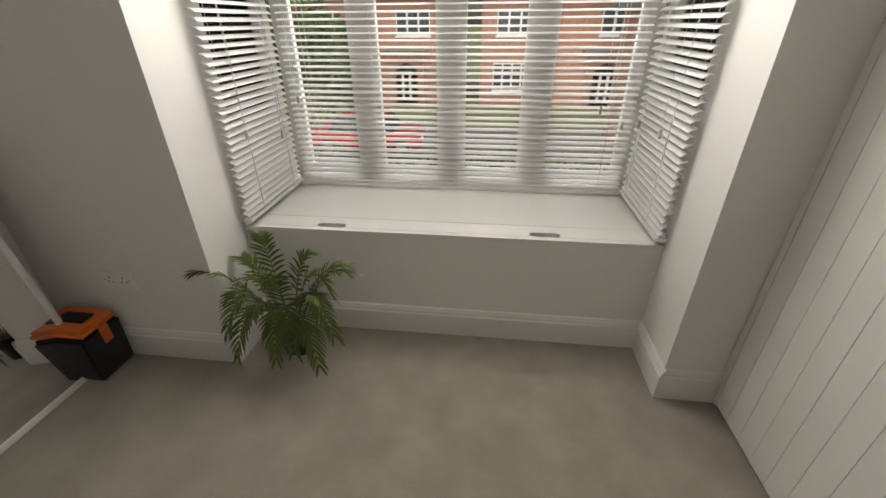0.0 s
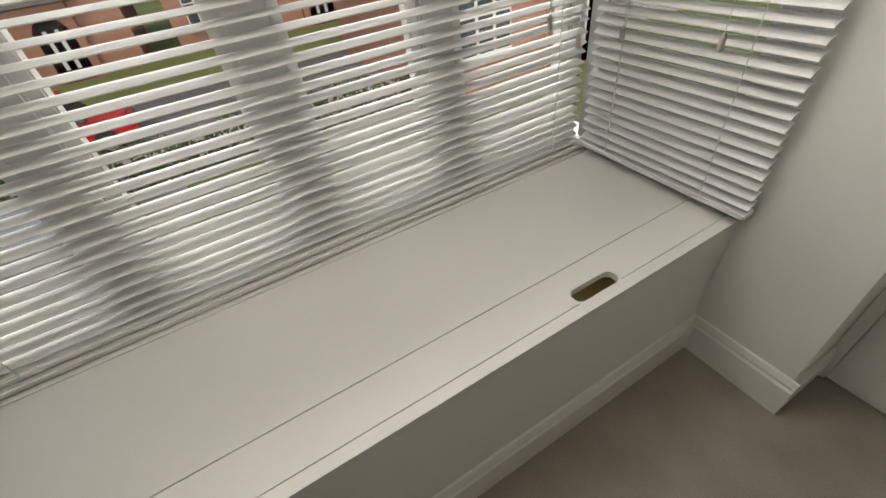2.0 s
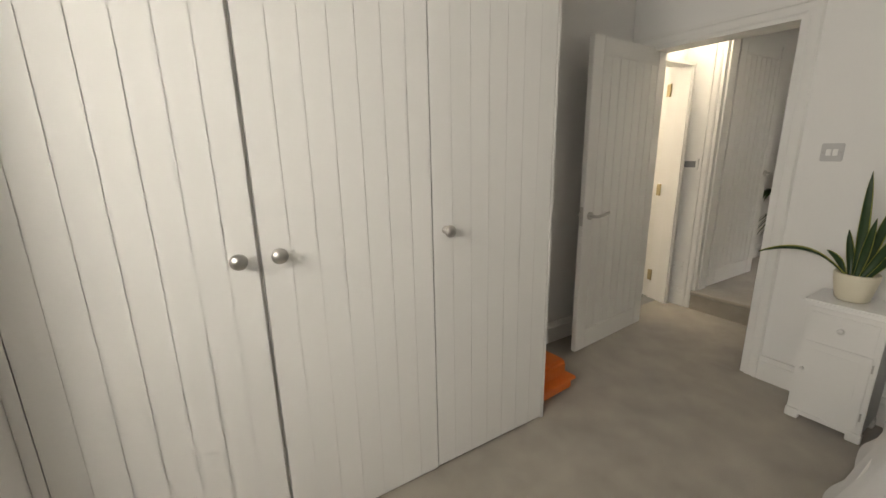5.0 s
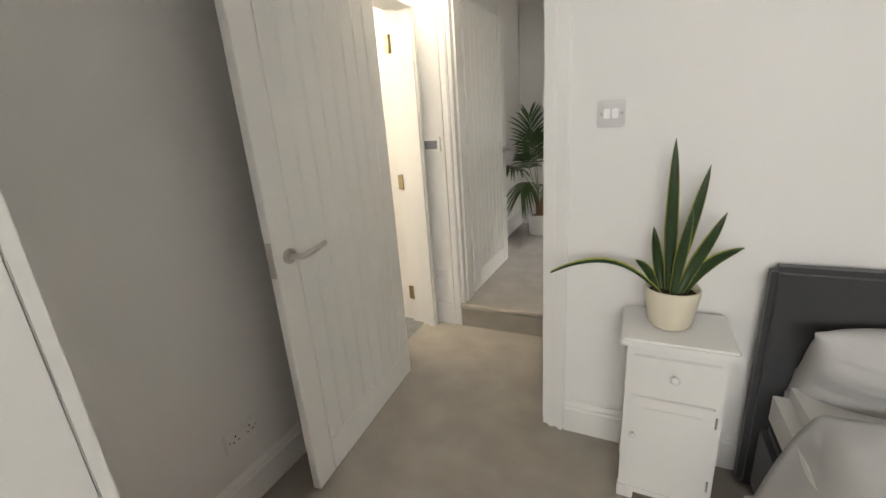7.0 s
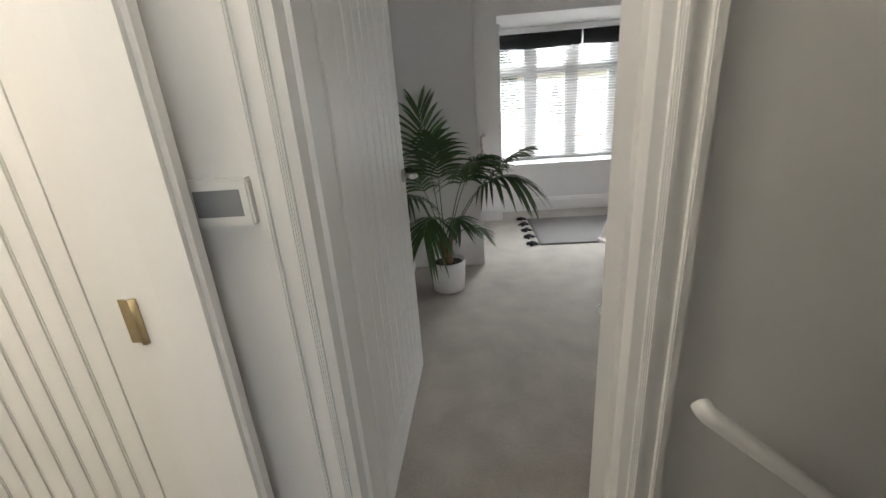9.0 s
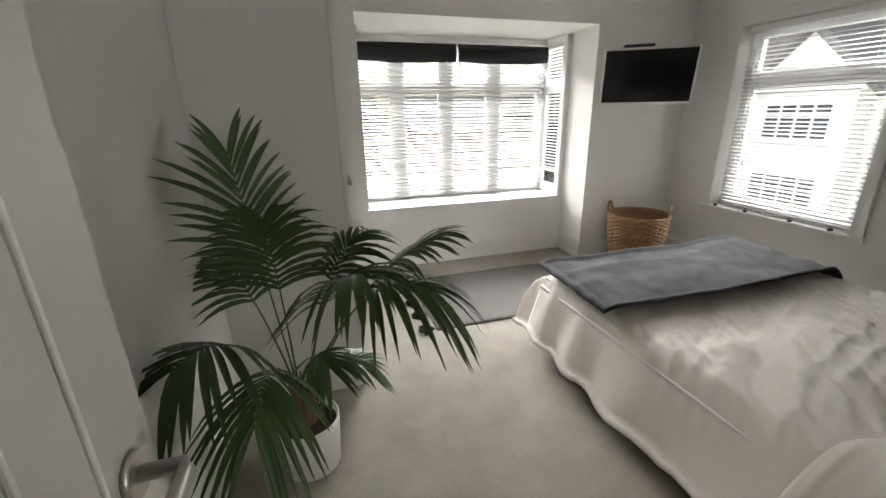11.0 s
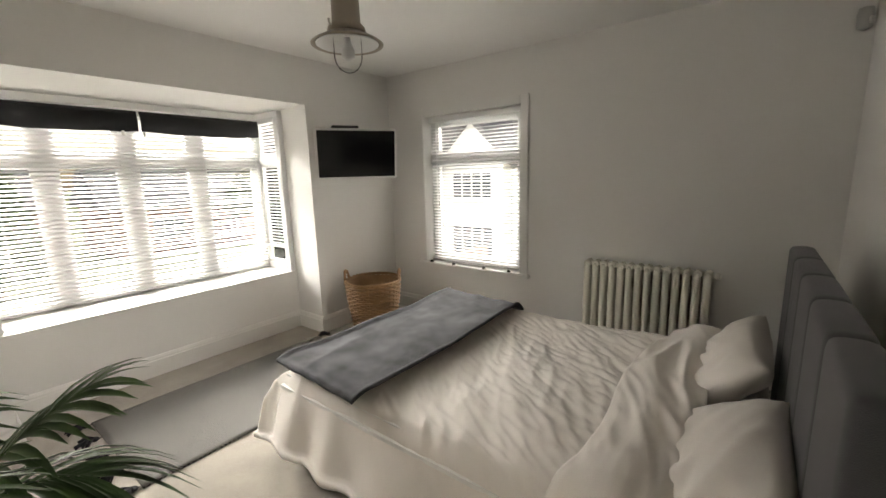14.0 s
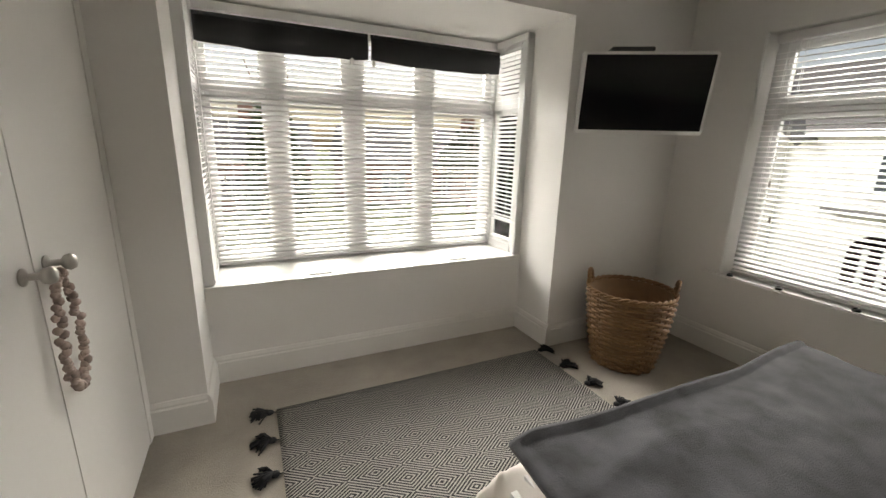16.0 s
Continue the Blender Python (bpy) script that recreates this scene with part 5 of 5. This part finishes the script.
def house(name, label, w, d, h, wall, m, cols, door=True, gable=False):
    """Two-storey house facing minus y: roof, windows with frames, sills and bars, a door."""
    ho = thing(name, label, "house", m)
    slab("wall", -w / 2, w / 2, 0, d, 0, h, wall, ho)
    bm = bmesh.new()
    e = 0.4
    vs = [bm.verts.new(c) for c in ((-w / 2 - e, -e, h), (w / 2 + e, -e, h), (w / 2 + e, d + e, h), (-w / 2 - e, d + e, h), (-w / 2 - e, d / 2, h + 2.6), (w / 2 + e, d / 2, h + 2.6))]
    for q in ((0, 1, 5, 4), (2, 3, 4, 5), (0, 4, 3), (1, 2, 5), (0, 3, 2, 1)):
        bm.faces.new([vs[i] for i in q])
    roof = part("roof", bm, ROOFTILE, ho)
    slab("chimney", w / 4, w / 4 + 0.9, d / 2 - 0.4, d / 2 + 0.4, h + 1.6, h + 3.6, BRICK, roof)
    slab("gutter", -w / 2 - e, w / 2 + e, -e - 0.1, -e, h - 0.06, h + 0.06, PVC, ho)
    if gable:
        bm = bmesh.new()
        vs = [bm.verts.new(c) for c in ((gable - 1.9, -0.75, h - 0.1), (gable + 1.9, -0.75, h - 0.1), (gable, -0.75, h + 1.75), (gable - 1.9, 2.4, h - 0.1), (gable + 1.9, 2.4, h - 0.1), (gable, 2.4, h + 1.75))]
        for q in ((0, 1, 2), (3, 5, 4), (0, 2, 5, 3), (1, 4, 5, 2)):
            bm.faces.new([vs[i] for i in q])
        part("gable", bm, wall, ho)
        for s in (-1, 1):
            bm = bmesh.new()
            tube(bm, [(gable + s * 2.15, -0.85, h - 0.25), (gable, -0.85, h + 1.85)], 0.13, 6)
            part("bargeboard", bm, ROOFTILE, ho)
            bm = bmesh.new()
            v = [bm.verts.new(c) for c in ((gable + s * 2.2, -0.9, h - 0.24), (gable, -0.9, h + 1.88), (gable, 3.4, h + 1.88), (gable + s * 2.2, 3.4, h - 0.24))]
            u = [bm.verts.new(q.co + Vector((0, 0, 0.12))) for q in v]
            bm.faces.new(u)
            bm.faces.new(v[::-1])
            for k in range(4):
                bm.faces.new((v[k], v[(k + 1) % 4], u[(k + 1) % 4], u[k]))
            part("gable_roof", bm, ROOFTILE, ho)
        slab("bay", gable - 1.5, gable + 1.5, -0.7, 0.0, 0, h - 0.1, wall, ho)
    for x, z, ww, hh in cols:
        y = -0.7 if gable and abs(x - gable) < 1.4 else 0.0
        bm = bmesh.new()
        box(bm, x - ww / 2, x + ww / 2, y - 0.05, y + 0.02, z, z + hh)
        win = part("window", bm, PVC, ho)
        k = max(2, round(ww / 0.55))
        pw = ww / k
        for i in range(k):
            for z0, z1 in ((z + 0.07, z + hh * 0.66), (z + hh * 0.70, z + hh - 0.07)):
                slab("pane", x - ww / 2 + pw * i + 0.05, x - ww / 2 + pw * (i + 1) - 0.05, y - 0.06, y - 0.051, z0, z1, OUTGLASS, win)
        slab("sill", x - ww / 2 - 0.06, x + ww / 2 + 0.06, y - 0.14, y - 0.002, z - 0.09, z - 0.001, PVC, win)
    if door is not False:
        x = door
        bm = bmesh.new()
        box(bm, x - 0.9, x + 0.9, -0.35, 0.01, 0.0, 2.75)
        part("porch", bm, wall, ho)
        bm = bmesh.new()
        n = 16
        v = [bm.verts.new((x - 0.6, -0.36, 0.05)), bm.verts.new((x + 0.6, -0.36, 0.05))] + [bm.verts.new((x + 0.6 * math.cos(math.pi * k / n), -0.36, 1.7 + 0.6 * math.sin(math.pi * k / n))) for k in range(n + 1)]
        bm.faces.new(v)
        bmesh.ops.solidify(bm, geom=bm.faces[:], thickness=0.01)
        dr = part("door", bm, DOORRED, ho, "dark maroon front door in an arched porch")
        for dx in (-0.28, 0.12):
            slab("pane", x + dx, x + dx + 0.14, -0.385, -0.372, 0.5, 1.9, PVC, dr)
        slab("canopy", x - 1.25, x + 1.25, -0.8, 0.0, 2.76, 2.95, ROOFTILE, ho)
    return ho



house("house", "white rendered house with a gable and an arched porch", 13, 8, 4.9, RENDER, pose(-15.5, -12.6, GZ, 0, 0, 90), ((-2.0, 3.3, 2.0, 1.2), (-2.0, 0.8, 2.1, 1.4), (2.2, 3.3, 1.1, 1.15), (5.0, 3.3, 1.3, 1.15)), door=2.2, gable=-2.0)
house("house", "red brick house with white windows across the street", 9, 8, 5.3, BRICK, pose(-7.5, 22.5, GZ), ((-2.8, 3.6, 1.8, 1.2), (2.4, 3.6, 1.8, 1.2), (-2.8, 0.9, 2.0, 1.4)), door=2.0)
house("house", "red brick house with white windows across the street", 9, 8, 5.3, BRICK, pose(3.0, 22.5, GZ), ((-2.8, 3.6, 1.8, 1.2), (2.4, 3.6, 1.8, 1.2), (-2.8, 0.9, 2.0, 1.4)), door=2.0)
house("house", "red brick house with white windows across the street", 9, 8, 5.3, BRICK, pose(13.5, 22.5, GZ), ((-2.8, 3.6, 1.8, 1.2), (2.4, 3.6, 1.8, 1.2), (2.4, 0.9, 2.0, 1.4)), door=-2.0)
house("house", "low red brick house beyond the back lane", 16, 7, 3.2, BRICK, pose(4.0, -34, GZ, 0, 0, 180), ((-4, 0.9, 1.8, 1.3), (3, 0.9, 1.8, 1.3)), door=0.0)
house("house", "low red brick house beyond the back lane", 14, 7, 3.0, BRICK, pose(-14.0, -35, GZ, 0, 0, 180), ((-4, 0.9, 1.8, 1.3), (3, 0.9, 1.8, 1.3)), door=0.0)
house("house", "brick house wing standing beside the front bay", 6, 7, 4.6, BRICK, pose(6.8, 9.0, GZ, 0, 0, 0), ((-1.4, 0.9, 1.6, 1.4), (1.4, 3.1, 1.4, 1.1), (-1.4, 3.1, 1.4, 1.1)), door=1.5)


def car(label, paint, m):
    c = thing("parked_car", label, "car", m)
    bm = box(bmesh.new(), -2.05, 2.05, -0.85, 0.85, 0.28, 0.86, 0.12)
    part("body", bm, paint, c)
    bm = box(bmesh.new(), -1.3, 1.1, -0.76, 0.76, 0.86, 1.42, 0.05)
    for v in bm.verts:
        if v.co.z > 1.2:
            v.co.x *= 0.72
            v.co.y *= 0.86
    part("cabin", bm, OUTGLASS, c)
    slab("roof", -0.92, 0.78, -0.64, 0.64, 1.40, 1.45, paint, c, 0.02)
    for x in (-1.3, 1.3):
        for y in (-0.82, 0.82):
            w = part("wheel", tube(bmesh.new(), [(0, -0.1, 0), (0, 0.1, 0)], 0.32, 20), BLACK, c)
            w.location = (x, y, 0.32)
            r = part("rim", tube(bmesh.new(), [(0, -0.105, 0), (0, 0.105, 0)], 0.19, 14), STEEL, w)
    for y in (-0.6, 0.6):
        slab("headlight", 2.0, 2.06, y - 0.15, y + 0.15, 0.6, 0.74, PVC, c, 0.01)


car("bright red parked hatchback on the street", CARRED, pose(-5.2, 13.2, GZ + 0.02, 0, 0, 3))
car("silver parked car on the front drive", CARBLUE, pose(-4.0, 6.6, GZ + 0.03, 0, 0, 92))
car("silver parked car on the back lane", CARBLUE, pose(1.5, -17.2, GZ + 0.02, 0, 0, 2))


def leafy(name, label, category, m, boxes, n, size, material, trunk=0.0, cone=False, kind=""):
    """Many small leaves inside uneven masses, on a tapered trunk where there is one."""
    t = thing(name, label, category, m, kind=kind)
    rnd = random.Random(len(label) + n)
    bm = bmesh.new()
    for _ in range(n):
        cx, cy, cz, rx, ry, rz = rnd.choice(boxes)
        v = Vector((rnd.gauss(0, 1), rnd.gauss(0, 1), rnd.gauss(0, 1))).normalized() * rnd.uniform(0.55, 1.0)
        p = Vector((cx + v.x * rx, cy + v.y * ry, cz + v.z * rz))
        a, b = Vector((rnd.uniform(-1, 1), rnd.uniform(-1, 1), rnd.uniform(-1, 1))).normalized(), None
        b = a.orthogonal().normalized()
        s = size * rnd.uniform(0.6, 1.3)
        bm.faces.new([bm.verts.new(p + q) for q in (a * s, b * s * 0.6, -a * s, -b * s * 0.6)])
    part("crown", bm, material, t)
    if trunk:
        top = Vector((0, 0, trunk))
        part("trunk", tube(bmesh.new(), [(0, 0, 0), (0.05, 0, trunk * 0.5), top], 0.18, 10, 0.08), TRUNK, t)
        for i in range(5):
            a = i * 1.9
            part("limb", tube(bmesh.new(), [(0.03, 0, trunk * (0.5 + 0.08 * i)), (0.6 * math.cos(a), 0.6 * math.sin(a), trunk * (0.75 + 0.08 * i)), (1.2 * math.cos(a), 1.2 * math.sin(a), trunk * (0.95 + 0.1 * i))], 0.06, 7, 0.02), TRUNK, t)


hb_masses = [(x * 0.8, 0.15 * math.sin(x * 2.1), 0.55 + 0.1 * math.sin(x), 0.7, 0.4, 0.6) for x in range(-9, 10)]
leafy("hedge", "clipped green hedge along the front garden", "hedge", pose(-1.0, 9.6, GZ), hb_masses, 6000, 0.07, HEDGE)
leafy("hedge", "green hedge in front of the rendered house", "hedge", pose(-9.8, -12, GZ, 0, 0, 90), hb_masses, 6000, 0.07, HEDGE)
cone = [(0, 0, 1.2 + 0.7 * k, 2.1 - 0.19 * k, 2.1 - 0.19 * k, 0.55) for k in range(10)]
leafy("conifer", "tall dark conifer beyond the back lane", "tree", pose(-1.5, -28, GZ), cone, 9000, 0.12, HEDGE, trunk=6.5)
crown = [(1.1 * math.cos(a), 1.1 * math.sin(a), 3.6 + 0.5 * math.sin(a * 3), 0.9, 0.9, 0.8) for a in range(7)] + [(0, 0, 4.5, 1.2, 1.2, 0.9)]
leafy("garden_tree", "small leafy garden tree by the drive", "tree", pose(-5.2, 7.5, GZ), crown, 6000, 0.08, HEDGE, trunk=3.4)
leafy("garden_tree", "leafy tree beyond the back lane", "tree", pose(-12, -27, GZ), crown, 6000, 0.1, HEDGE, trunk=3.4)
leafy("garden_shrub", "low shrub beside the rendered house", "shrub", pose(-11.5, -16.5, GZ), [(0, 0, 0.8, 0.9, 0.9, 0.9), (0.7, 0.3, 0.6, 0.6, 0.6, 0.6)], 3000, 0.07, HEDGE)
setting("garden_wall", [(-14, 14, -13.6, -13.35, GZ, GZ + 1.5)], BRICK, "red brick garden wall behind the house", "wall")
